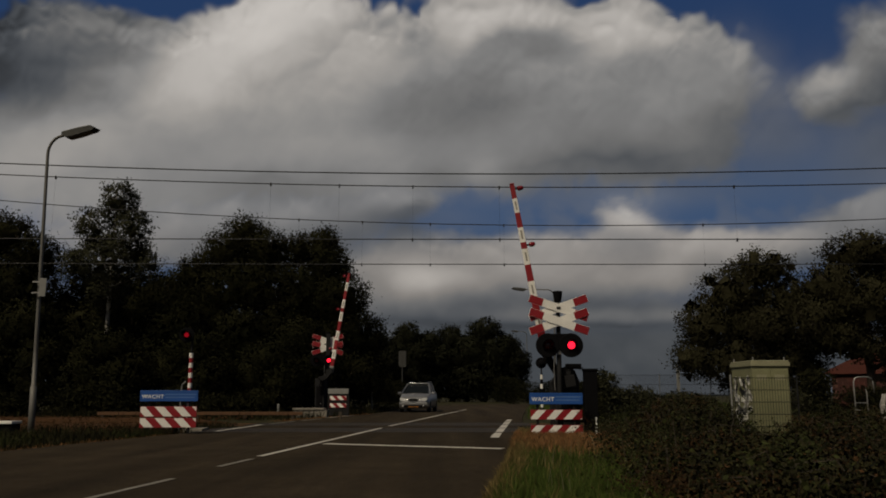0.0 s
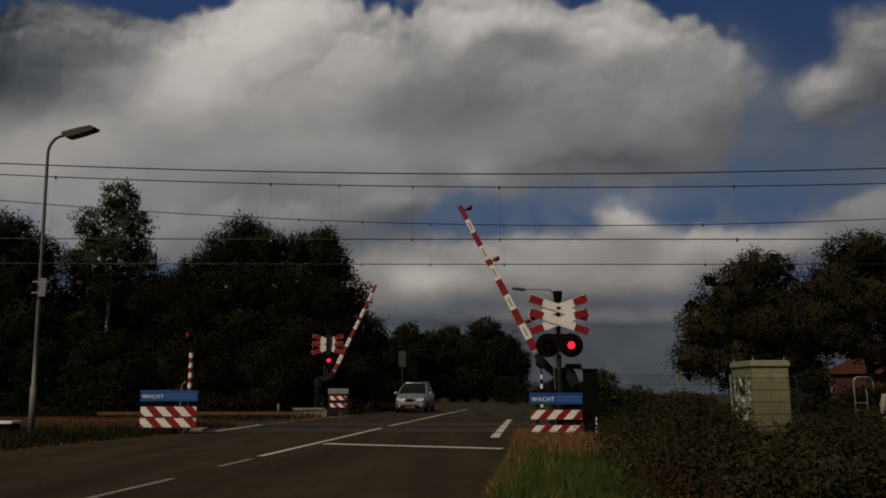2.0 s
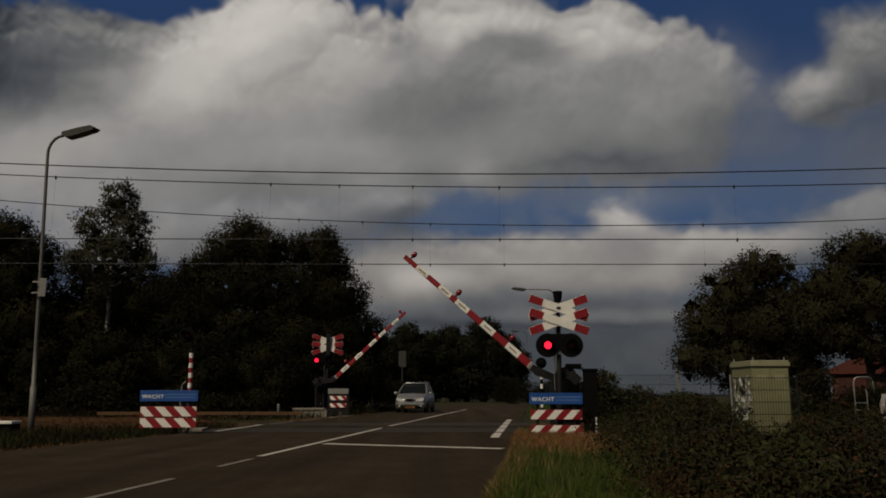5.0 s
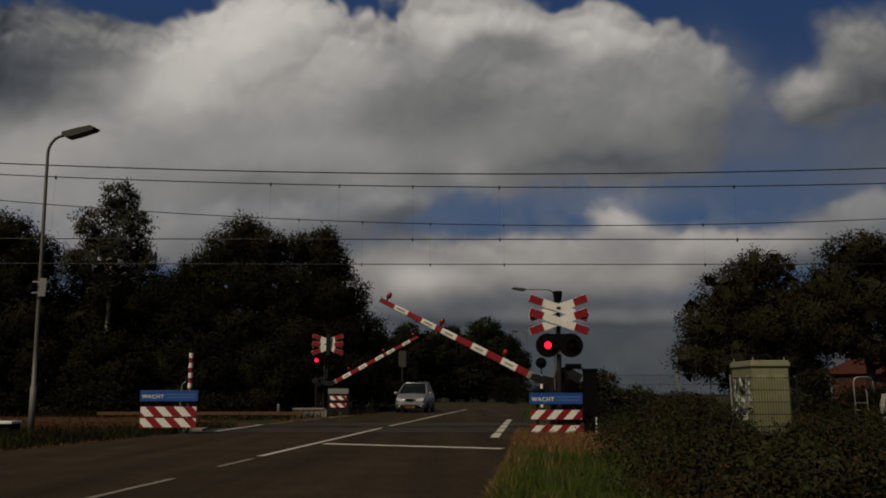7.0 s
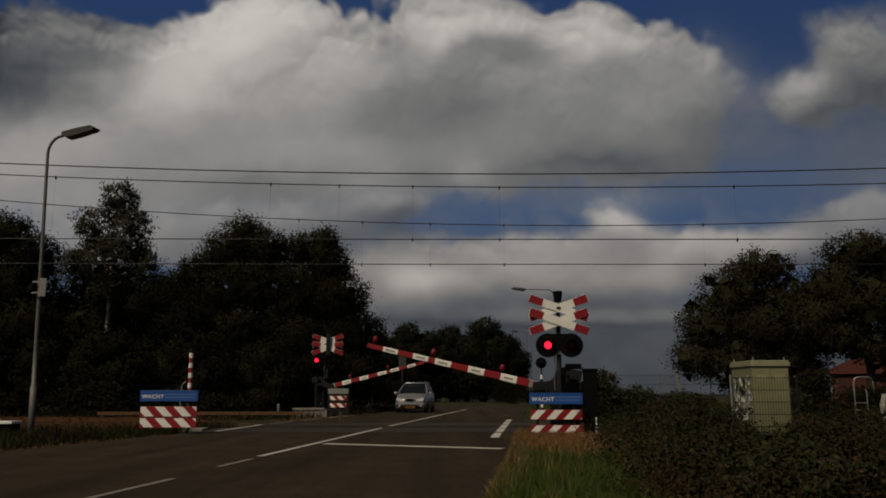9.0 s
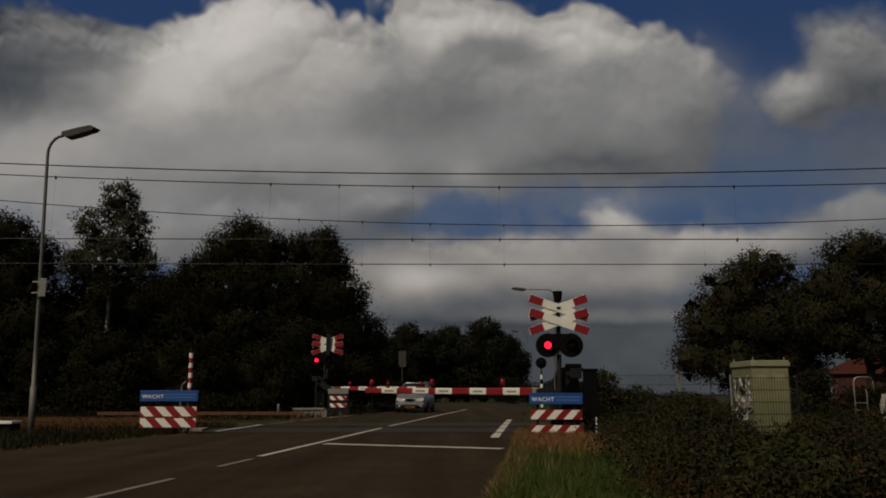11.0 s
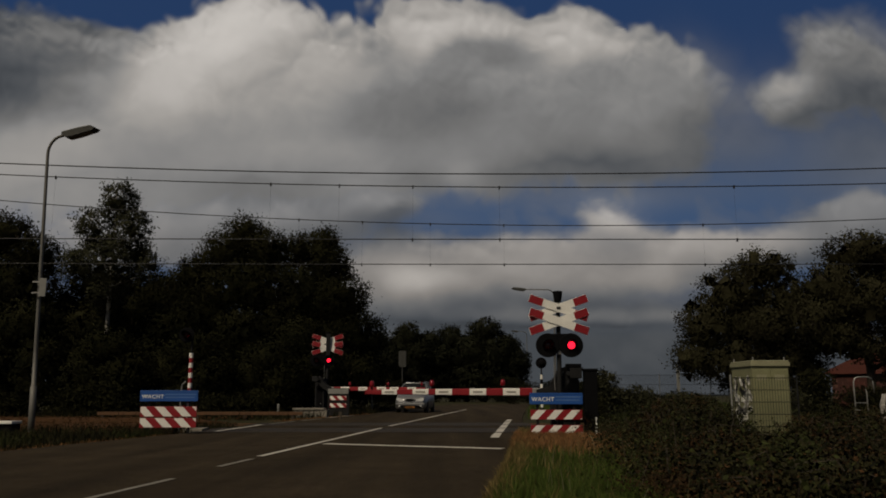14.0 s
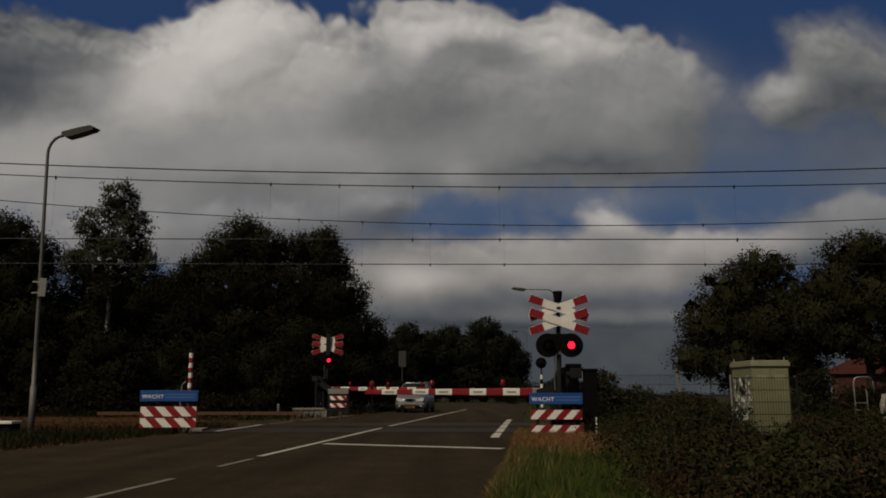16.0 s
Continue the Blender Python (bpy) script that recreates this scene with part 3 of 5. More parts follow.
def crown_points(lobes, count, rng, clump=0.6, per=16):
    """Points in clumps, thickest near the skin of each lobe (x, y, z, rx, ry, rz)."""
    vol = np.array([q[3] * q[4] + q[3] * q[5] + q[4] * q[5] for q in lobes])
    pts = []
    for q, share in zip(lobes, vol / vol.sum()):
        m = max(3, int(count * share / per))
        d = rng.normal(size=(m, 3))
        d /= np.linalg.norm(d, axis=1)[:, None]
        r = rng.uniform(0.45, 1.0, m) ** 0.5 * (1 + 0.03 * rng.normal(size=m))
        c = np.array(q[:3]) + d * r[:, None] * np.array(q[3:6])
        k = rng.normal(size=(m, per, 3)) * clump * rng.uniform(0.4, 0.85, (m, 1, 1))
        k[..., 2] *= 0.7
        pts.append((c[:, None, :] + k).reshape(-1, 3))
    return np.concatenate(pts)


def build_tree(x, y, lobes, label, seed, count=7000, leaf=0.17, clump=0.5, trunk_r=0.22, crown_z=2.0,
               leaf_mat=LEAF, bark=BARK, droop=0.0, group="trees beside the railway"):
    rng = np.random.RandomState(seed)
    t = thing("tree", pose(x, y, -0.03), label, "tree", group)
    top = max(q[2] + q[5] * 0.5 for q in lobes)
    bm = B()
    pts = [(0.15 * noise.noise((seed, k, 0)) * k, 0.15 * noise.noise((seed, k, 5)) * k, -0.1 + top * k / 6) for k in range(7)]
    bm_tube(bm, pts, [trunk_r * (1.25 if k == 0 else 1 - 0.13 * k) for k in range(7)], 9)
    trunk = part("trunk", bm, bark, t, smooth=True)
    for q in lobes:
        bm = B()
        z0 = min(max(crown_z * 0.8, q[2] - q[5] * 0.9), top * 0.9)
        k = z0 / top * 6
        i = min(5, int(k))
        base = Vector(pts[i]).lerp(Vector(pts[i + 1]), k - i)
        end = Vector(q[:3]) + Vector((q[3] * 0.4 * (1 if q[0] > 0 else -1), 0, q[5] * 0.45))
        mid = base.lerp(end, 0.5) + Vector((0.2, 0.1, -0.25))
        bm_tube(bm, [base, mid, end], [trunk_r * 0.5, trunk_r * 0.32, 0.03], 6)
        for j in range(4):
            d = Vector(rng.normal(size=3)).normalized()
            tip = Vector(q[:3]) + Vector((d.x * q[3], d.y * q[4], d.z * q[5])) * 0.85
            bm_tube(bm, [mid.lerp(end, 0.3 + 0.15 * j), tip], [trunk_r * 0.18, 0.012], 5)
        part("limb", bm, bark, t, smooth=True)
    c = crown_points(lobes, int(count * 2.3), rng, clump * 0.85, 24)
    v, f = leaf_cards(c, leaf * 0.62, rng, droop=droop)
    core = np.concatenate([np.array(q[:3]) + rng.normal(size=(int((9 if droop else 55) * q[3] * q[5]) + 6, 3)) * 0.27 * np.array(q[3:6]) for q in lobes])
    cv, cf = leaf_cards(core, 3.0 * leaf if droop else 0.42, rng)
    v, f = np.concatenate([v, cv]), np.concatenate([f, cf + len(v)])
    mid = v.reshape(-1, 4, 3).mean(1)
    near = np.full(len(mid), 1e9)
    out = np.zeros_like(mid)
    for q in lobes:
        d = (mid - np.array(q[:3])) / np.array(q[3:6])
        r = (d * d).sum(1)
        out = np.where((r < near)[:, None], d, out)
        near = np.minimum(r, near)
    out /= np.linalg.norm(out, axis=1)[:, None] + 1e-9
    soft_foliage("crown", v, f, out, 0.65, leaf_mat, t)
    return t


# the tall birch
build_tree(-17.2, 42.0, [(0.2, 0, 11.0, 0.9, 1.1, 1.1), (-0.9, 0, 9.6, 1.0, 1.2, 1.2), (1.0, 0, 9.2, 0.9, 1.2, 1.4), (0, 0, 7.8, 1.9, 1.8, 1.4),
                         (-1.9, 0, 7.6, 0.6, 1.0, 0.9), (1.9, 0, 7.5, 0.5, 1.0, 1.0), (0, 0, 6.2, 1.0, 1.2, 1.0)],
           "tall birch with feathery hanging grey-green foliage", 5, 9500, 0.11, 0.30, 0.16, leaf_mat=LEAF_BIRCH, bark=BIRCH, droop=0.7)
# dense trees behind the birch
build_tree(-19.9, 47.5, [(0, 0, 7.2, 1.9, 1.6, 1.2), (-1.4, 0, 5.6, 2.0, 1.6, 1.7), (1.4, 0, 5.4, 2.0, 1.6, 1.7), (0, 0, 3.4, 3.0, 1.8, 2.4)],
           "dense dark green tree behind the birch", 61, 12000, 0.115, 0.40, 0.22)
build_tree(-17.0, 48.5, [(0, 0, 6.8, 1.9, 1.6, 1.4), (-1.4, 0, 5.0, 1.8, 1.6, 1.7), (1.4, 0, 5.0, 1.8, 1.6, 1.7), (0, 0, 3.0, 2.8, 1.8, 2.2)],
           "dense dark green tree behind the birch", 62, 12000, 0.115, 0.40, 0.22)
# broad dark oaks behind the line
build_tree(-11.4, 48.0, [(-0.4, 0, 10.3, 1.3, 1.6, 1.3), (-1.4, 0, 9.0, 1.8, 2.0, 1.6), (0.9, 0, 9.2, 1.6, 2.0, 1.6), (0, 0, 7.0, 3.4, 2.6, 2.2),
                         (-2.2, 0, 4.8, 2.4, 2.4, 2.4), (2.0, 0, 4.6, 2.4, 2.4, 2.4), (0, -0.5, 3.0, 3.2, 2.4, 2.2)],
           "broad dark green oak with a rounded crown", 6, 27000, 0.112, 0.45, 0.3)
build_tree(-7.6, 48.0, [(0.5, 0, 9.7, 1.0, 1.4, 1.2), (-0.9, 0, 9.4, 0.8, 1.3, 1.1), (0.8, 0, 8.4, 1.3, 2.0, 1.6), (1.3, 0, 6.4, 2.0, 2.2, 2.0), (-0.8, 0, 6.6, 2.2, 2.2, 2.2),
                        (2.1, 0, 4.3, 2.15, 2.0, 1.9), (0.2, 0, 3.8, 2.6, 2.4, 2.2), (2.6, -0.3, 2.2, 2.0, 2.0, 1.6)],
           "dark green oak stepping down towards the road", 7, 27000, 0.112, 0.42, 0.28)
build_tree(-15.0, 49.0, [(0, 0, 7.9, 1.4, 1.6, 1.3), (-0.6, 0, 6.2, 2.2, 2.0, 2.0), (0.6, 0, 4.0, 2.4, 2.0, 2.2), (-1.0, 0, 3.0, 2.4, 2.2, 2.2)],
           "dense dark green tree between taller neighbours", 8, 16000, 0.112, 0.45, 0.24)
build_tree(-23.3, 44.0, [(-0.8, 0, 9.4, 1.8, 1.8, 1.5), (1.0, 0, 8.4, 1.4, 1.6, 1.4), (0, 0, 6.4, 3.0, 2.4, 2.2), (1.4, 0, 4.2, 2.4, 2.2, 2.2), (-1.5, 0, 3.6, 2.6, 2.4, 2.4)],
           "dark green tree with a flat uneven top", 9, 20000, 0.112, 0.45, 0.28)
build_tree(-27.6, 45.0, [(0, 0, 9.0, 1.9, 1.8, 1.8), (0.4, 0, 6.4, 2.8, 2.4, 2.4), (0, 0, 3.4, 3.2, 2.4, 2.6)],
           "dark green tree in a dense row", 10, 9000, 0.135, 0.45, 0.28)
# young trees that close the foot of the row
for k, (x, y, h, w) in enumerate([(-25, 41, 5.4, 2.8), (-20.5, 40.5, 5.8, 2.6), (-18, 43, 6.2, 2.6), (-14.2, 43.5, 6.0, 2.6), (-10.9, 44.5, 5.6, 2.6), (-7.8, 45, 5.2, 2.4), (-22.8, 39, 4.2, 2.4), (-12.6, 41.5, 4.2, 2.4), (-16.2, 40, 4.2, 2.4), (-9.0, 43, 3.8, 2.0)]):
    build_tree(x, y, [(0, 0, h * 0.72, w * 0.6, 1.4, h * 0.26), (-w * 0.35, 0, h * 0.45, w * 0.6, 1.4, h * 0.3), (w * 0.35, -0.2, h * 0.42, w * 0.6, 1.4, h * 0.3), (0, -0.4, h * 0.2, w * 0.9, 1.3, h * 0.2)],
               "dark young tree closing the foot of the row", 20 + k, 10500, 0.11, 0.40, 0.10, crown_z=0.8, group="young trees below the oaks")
# far row beyond the bend
for k, (x, y, h, w) in enumerate([(-4.6, 108, 10.2, 3.2), (-1.6, 110, 9.4, 2.6), (1.2, 111, 10.2, 2.6), (5.4, 108, 10.9, 3.8), (8.5, 109, 8.8, 2.8), (-8.5, 106, 9.0, 3.4), (3.2, 112, 8.8, 2.8)]):
    build_tree(x, y, [(0, 0, h - 1.9, w * 0.62, 1.8, 1.9), (-w * 0.4, 0, h * 0.6, w * 0.66, 2.2, h * 0.22), (w * 0.4, 0, h * 0.58, w * 0.66, 2.2, h * 0.24), (0, 0, h * 0.3, w * 0.95, 2.2, h * 0.3)],
               "far dark tree with a rounded crown", 40 + k, 9000, 0.22, 0.55, 0.28, crown_z=1.8, leaf_mat=LEAF_FAR, group="far trees at the bend")
# the trees over the relay box
build_tree(14.6, 38.0, [(0.3, 0, 6.6, 1.6, 1.5, 1.1), (-1.2, 0, 5.5, 1.6, 1.5, 1.3), (1.5, 0, 5.2, 1.4, 1.5, 1.25), (-2.4, 0, 4.0, 1.5, 1.4, 1.4), (0.2, 0, 4.0, 2.4, 1.6, 1.6),
                        (-3.0, 0, 2.6, 1.1, 1.2, 0.9), (-1.2, 0, 2.4, 1.8, 1.4, 1.3), (1.4, 0, 2.4, 1.8, 1.4, 1.3)],
           "dark green tree with an open ragged outline", 11, 17000, 0.095, 0.34, 0.22, crown_z=1.4, leaf_mat=LEAF_DRY, group="trees beside the relay box")
build_tree(18.6, 36.0, [(0, 0, 7.2, 1.7, 1.5, 1.0), (-1.4, 0, 5.7, 1.2, 1.4, 1.2), (-2.2, 0, 4.2, 1.3, 1.2, 1.3), (1.6, 0, 6.4, 1.6, 1.5, 1.3), (0, 0, 4.9, 2.5, 1.6, 1.5), (-1.4, 0, 3.5, 1.5, 1.2, 1.0), (1.8, 0, 3.4, 1.6, 1.4, 1.4), (0.9, -0.6, 2.5, 0.8, 1.0, 0.9), (1.5, -0.6, 1.6, 1.2, 1.0, 1.0), (-0.3, -0.4, 3.0, 0.9, 0.8, 0.7)],
           "dark green tree over a brick house", 12, 18000, 0.095, 0.34, 0.22, crown_z=2.2, leaf_mat=LEAF_DRY, group="trees beside the relay box")
build_tree(22.8, 37.0, [(0, 0, 6.4, 2.0, 1.6, 1.6), (0, 0, 4.0, 2.4, 1.8, 1.8), (-0.6, 0, 2.2, 2.0, 1.5, 1.4)],
           "dark green tree at the end of the row", 13, 5000, 0.16, 0.36, 0.22, leaf_mat=LEAF_DRY, group="trees beside the relay box")


def build_bush(x, y, h, w, seed, mat_=LEAF, label="low dark green bush", leaf=0.10):
    rng = np.random.RandomState(seed)
    t = thing("bush", pose(x, y, -0.03), label, "bush", "bushes along the line")
    lobes = [(rng.uniform(-.5, .5) * w, rng.uniform(-.2, .2), h * rng.uniform(.35, .75), w * .5, .6, h * .3) for k in range(5)] + [(0, 0, h * .3, w * .9, .8, h * .3)]
    bm = B()
    for q in lobes:
        bm_tube(bm, [(0.1 * q[0], 0, 0), (q[0] * 0.7, q[1], q[2])], [0.03, 0.008], 5)
    part("stem", bm, BARK, t)
    v, f = leaf_cards(crown_points(lobes, int(3600 * max(1, w)), rng, 0.18, 10), leaf, rng)
    raw("foliage", v, f, mat_, t)


for k, (x, y, h, w) in enumerate([(14.8, 34, 2.3, 0.9), (15.7, 34.5, 2.1, 0.8), (8.0, 34, 1.3, 1.6), (10.4, 35, 1.2, 1.8), (6.5, 33, 2.0, 0.8), (12.8, 33, 1.3, 1.8), (16.5, 31, 1.25, 2.4), (18.6, 34, 1.3, 1.6), (21, 32, 1.8, 2.4), (5.2, 30.5, 1.3, 0.9),
                                  (-24, 36, 1.6, 2.4), (-19.5, 36, 1.3, 2.0), (-15.5, 36.5, 1.5, 2.2), (-12, 37, 1.2, 2.0), (-9.6, 38, 1.2, 1.6), (-3.0, 62, 2.2, 2.4), (-6.4, 52, 2.6, 2.4), (-4.6, 56, 2.4, 2.0),
                                  (9.5, 75, 2.6, 3.0), (13, 70, 3.0, 3.4), (7.5, 88, 2.8, 3.0)]):
    pale = k in (2, 3, 4, 5, 8)
    build_bush(x, y, h, w, 70 + k, LEAF_BIRCH if pale else LEAF, "low olive green bush beside the railway" if pale else "low dark green bush beside the railway", 0.06)


def build_brambles():
    """A bank of brambles in mounds and hollows between the verge and the relay box."""
    rng = np.random.RandomState(90)

    def ground_h(x, y, x0):
        wob = np.array([noise.noise((a * 0.55, b * 0.45, 4.0)) for a, b in zip(x, y)])
        mid = np.array([noise.noise((a * 1.7, b * 1.3, 6.0)) for a, b in zip(x, y)])
        inland = np.clip((x - x0) / 1.5, 0, 1)
        h = (0.14 + 0.60 * inland ** 0.8) * (1 + 0.95 * wob) + 0.34 * mid * inland
        h = h * np.where(x > 0.43 * y, 0.72, 1.0)
        dip = np.exp(-((x - 0.385 * y) / (0.05 * y)) ** 2) * np.clip((y - 7) / 5, 0, 1)
        return np.clip(h * (1 - 0.75 * dip) * np.where(y > 17, 1.05, 0.92), 0.04, 0.95), inland

    def spots(n):
        y = 6.0 + 15.7 * rng.rand(n) ** 1.3
        x0 = 1.85 + 0.13 * (y - 6.2) + 0.6 * np.array([noise.noise((q * 0.7, 2.0, 0)) for q in y]) + 0.22 * rng.normal(size=n)
        x = x0 + (0.62 * y + 3.0 - x0) * rng.rand(n)
        return x, y, x0

    # sprays of leaves, each a small cluster of its own kind and size
    n, per = 13000, 19
    x, y, x0 = spots(n)
    h, inland = ground_h(x, y, x0)
    z = h * (1 - rng.rand(n) ** 2.0 * 0.9)
    kind = np.array([noise.noise((a * 0.8 + 40, b * 0.6, 3.0)) for a, b in zip(x, y)]) + 0.16 * rng.normal(size=n)
    spread = rng.uniform(0.04, 0.13, n)
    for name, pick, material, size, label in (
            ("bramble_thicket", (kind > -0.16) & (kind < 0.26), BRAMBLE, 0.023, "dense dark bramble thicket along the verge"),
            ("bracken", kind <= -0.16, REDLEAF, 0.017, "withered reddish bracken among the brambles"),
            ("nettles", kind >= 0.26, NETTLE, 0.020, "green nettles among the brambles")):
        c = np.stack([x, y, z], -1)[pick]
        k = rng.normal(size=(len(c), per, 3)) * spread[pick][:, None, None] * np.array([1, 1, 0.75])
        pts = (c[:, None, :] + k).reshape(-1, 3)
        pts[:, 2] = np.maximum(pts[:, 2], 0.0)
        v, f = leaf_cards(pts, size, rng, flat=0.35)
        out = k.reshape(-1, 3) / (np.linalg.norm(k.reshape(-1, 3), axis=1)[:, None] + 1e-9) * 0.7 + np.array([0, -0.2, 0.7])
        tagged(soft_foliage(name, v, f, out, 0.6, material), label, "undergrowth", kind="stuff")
    # arching canes that stand clear of the mass, with leaves along them
    bm = B()
    tips = []
    x, y, x0 = spots(420)
    h, inland = ground_h(x, y, x0)
    for i in range(420):
        if inland[i] < 0.25:
            continue
        p = Vector((x[i], y[i], 0))
        d = Vector((rng.normal() * 0.35, rng.normal() * 0.35, 0))
        top = h[i] * 0.95 + rng.uniform(0.03, 0.16)
        a, b, c = p, p + d * 0.45 + Vector((0, 0, top)), p + d + Vector((0, 0, top * 0.92))
        bm_tube(bm, [a, b, c], [0.007, 0.005, 0.002], 4)
        for q in np.linspace(0.35, 1.0, 9):
            w = b.lerp(c, q) if q > 0.6 else a.lerp(b, q / 0.6)
            tips.append(tuple(w + Vector(rng.normal(size=3) * 0.025)))
    tagged(new("bramble_canes", mesh_of("bramble_canes", bm, BARK)), "arching brown bramble canes", "brambles", kind="stuff")
    v, f = leaf_cards(np.array(tips), 0.034, rng, flat=0.3)
    tagged(raw("cane_leaves", v, f, NETTLE), "green leaves along arching bramble canes", "brambles", kind="stuff")


build_brambles()


def grass_blades(name, x, y, h, width, rng, material, label, z0=-0.03):
    n = len(x)
    a = rng.uniform(0, 2 * math.pi, n)
    w = np.stack([np.cos(a), np.sin(a), np.zeros(n)], -1) * (width * rng.uniform(0.6, 1.3, n))[:, None]
    lean = rng.normal(size=(n, 2)) * 0.36
    base = np.stack([x, y, np.full(n, z0)], -1)
    mid = base + np.stack([lean[:, 0] * h * 0.35, lean[:, 1] * h * 0.35, h * 0.55], -1)
    tip = base + np.stack([lean[:, 0] * h, lean[:, 1] * h, h], -1)
    v = np.stack([base - w, base + w, mid + w * 0.7, mid - w * 0.7, tip], 1).reshape(-1, 3)
    i = np.arange(n)[:, None] * 5
    quads, tris = (i + np.array([[0, 1, 2, 3]])).tolist(), (i + np.array([[3, 2, 4]])).tolist()
    ob = raw(name, v.tolist(), quads + tris, material)
    return tagged(ob, label, "grass", kind="stuff")


def noise_row(x, y):
    return np.array([noise.noise((a, b, 11.0)) for a, b in zip(x, y)])


def build_verges():
    rng = np.random.RandomState(95)
    redge = lambda y: np.interp(y, [q[1] for q in RIGHT_EDGE], [q[0] for q in RIGHT_EDGE])
    ledge = lambda y: np.interp(y, [q[1] for q in LEFT_EDGE], [q[0] for q in LEFT_EDGE])
    n = 64000
    y = 6.2 + 12.5 * rng.rand(n) ** 1.4
    x = redge(y) + 0.10 + (2.3 + 0.06 * y) * rng.rand(n) ** 0.9
    patch = np.array([noise.noise((a * 1.1, b * 0.8, 7)) for a, b in zip(x, y)])
    tuft = np.array([noise.noise((a * 5.0, b * 4.0, 2)) for a, b in zip(x, y)])
    h = np.clip((0.07 + 0.14 * rng.rand(n)) * (1 + 0.8 * patch + 0.6 * tuft), 0.03, 0.36) * np.interp(y, [6, 11, 15, 18], [1.0, 0.8, 0.4, 0.3])
    grass_blades("verge_grass", x, y, h, 0.0042, rng, GRASS, "green rough grass on the road verge")
    # dry grass along the edge and round the barrier foot
    n = 9000
    y = 6.2 + 17.5 * rng.rand(n) ** 1.2
    x = redge(y) + 0.02 + (0.06 + 0.020 * y) * rng.rand(n) ** 1.6
    h = 0.04 + 0.13 * rng.rand(n)
    grass_blades("dry_grass_fringe", x, y, h, 0.005, rng, STRAW, "straw coloured grass along the road edge")
    # dead blades standing through the green
    n = 1300
    y = 6.2 + 11 * rng.rand(n) ** 1.3
    x = redge(y) + 0.2 + 3.4 * rng.rand(n)
    h = 0.12 + 0.22 * rng.rand(n)
    grass_blades("withered_grass", x, y, h, 0.003, rng, STRAW, "withered blades standing in the green verge")
    n = 20000
    x, y = rng.normal(2.6, 0.75, n), rng.normal(18.2, 1.3, n)
    x = np.maximum(x, redge(y) + 0.03)
    h = 0.05 + 0.14 * rng.rand(n)
    grass_blades("dry_grass_tuft", x, y, h, 0.008, rng, DRYGRASS, "dry reddish grass round the barrier foot")
    n = 5000
    y = 7 + 13 * rng.rand(n)
    x = redge(y) + 0.6 + 3.4 * rng.rand(n) ** 1.2
    h = 0.18 + 0.3 * rng.rand(n)
    grass_blades("tall_stalks", x[:240], y[:240], h[:240], 0.004, rng, STALK, "pale seeding stalks above the verge")
    # far side of the road
    n = 16000
    y = 8 + 14 * rng.rand(n)
    x = ledge(y) - 0.05 - 7.5 * rng.rand(n) ** 1.2
    h = 0.05 + 0.16 * rng.rand(n)
    green = (noise_row(x * 0.5, y * 0.4) > 0.05) & (y < 21)
    grass_blades("verge_grass", x[green], y[green], h[green] * 1.3, 0.009, rng, NETTLE, "green rough grass on the verge round the lamp post")
    x, y, h = x[~green], y[~green], h[~green]
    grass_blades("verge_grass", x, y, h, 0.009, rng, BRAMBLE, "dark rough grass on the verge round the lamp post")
    n = 5000
    y = 12 + 32 * rng.rand(n)
    x = ledge(y) - 0.02 - 0.8 * rng.rand(n) ** 1.5
    h = 0.02 + 0.06 * rng.rand(n)
    keep = ~((y > 21.2) & (y < 32))
    grass_blades("dry_grass_fringe", x[keep], y[keep], h[keep], 0.009, rng, DRYGRASS, "dry brown grass along the road edge")
    n = 9000
    y = 19.5 + 7.5 * rng.rand(n)
    x = ledge(y) - 0.3 - 16 * rng.rand(n) ** 1.3
    h = 0.05 + 0.20 * rng.rand(n)
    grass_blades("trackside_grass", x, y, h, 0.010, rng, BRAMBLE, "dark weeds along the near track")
    n = 12000
    y = 33 + 25 * rng.rand(n)
    x = ledge(y) - 0.1 - 16 * rng.rand(n)
    h = 0.1 + 0.35 * rng.rand(n)
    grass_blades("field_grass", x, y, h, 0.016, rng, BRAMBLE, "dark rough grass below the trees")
    n = 9000
    y = 33 + 50 * rng.rand(n)
    x = redge(y) + 0.2 + 18 * rng.rand(n)
    h = 0.1 + 0.4 * rng.rand(n)
    grass_blades("field_grass", x, y, h, 0.018, rng, GRASS, "dark rough grass beyond the tracks")


build_verges()


# ---- level crossing equipment ----
def lettering(text, size, parent, at, material=TEXT):
    cu = bpy.data.curves.new("lettering", "FONT")
    cu.body, cu.size, cu.extrude, cu.offset, cu.space_character = text, size, 0.002, 0.003, 1.16
    tmp = new("lettering_source", cu)
    bpy.context.view_layer.update()
    me = bpy.data.meshes.new_from_object(tmp.evaluated_get(bpy.context.evaluated_depsgraph_get()))
    bpy.data.objects.remove(tmp)
    me.name = "lettering"
    me.materials.clear()
    me.materials.append(material)
    ob = new("lettering", me)
    ob.parent = parent
    ob.matrix_basis = at
    return ob


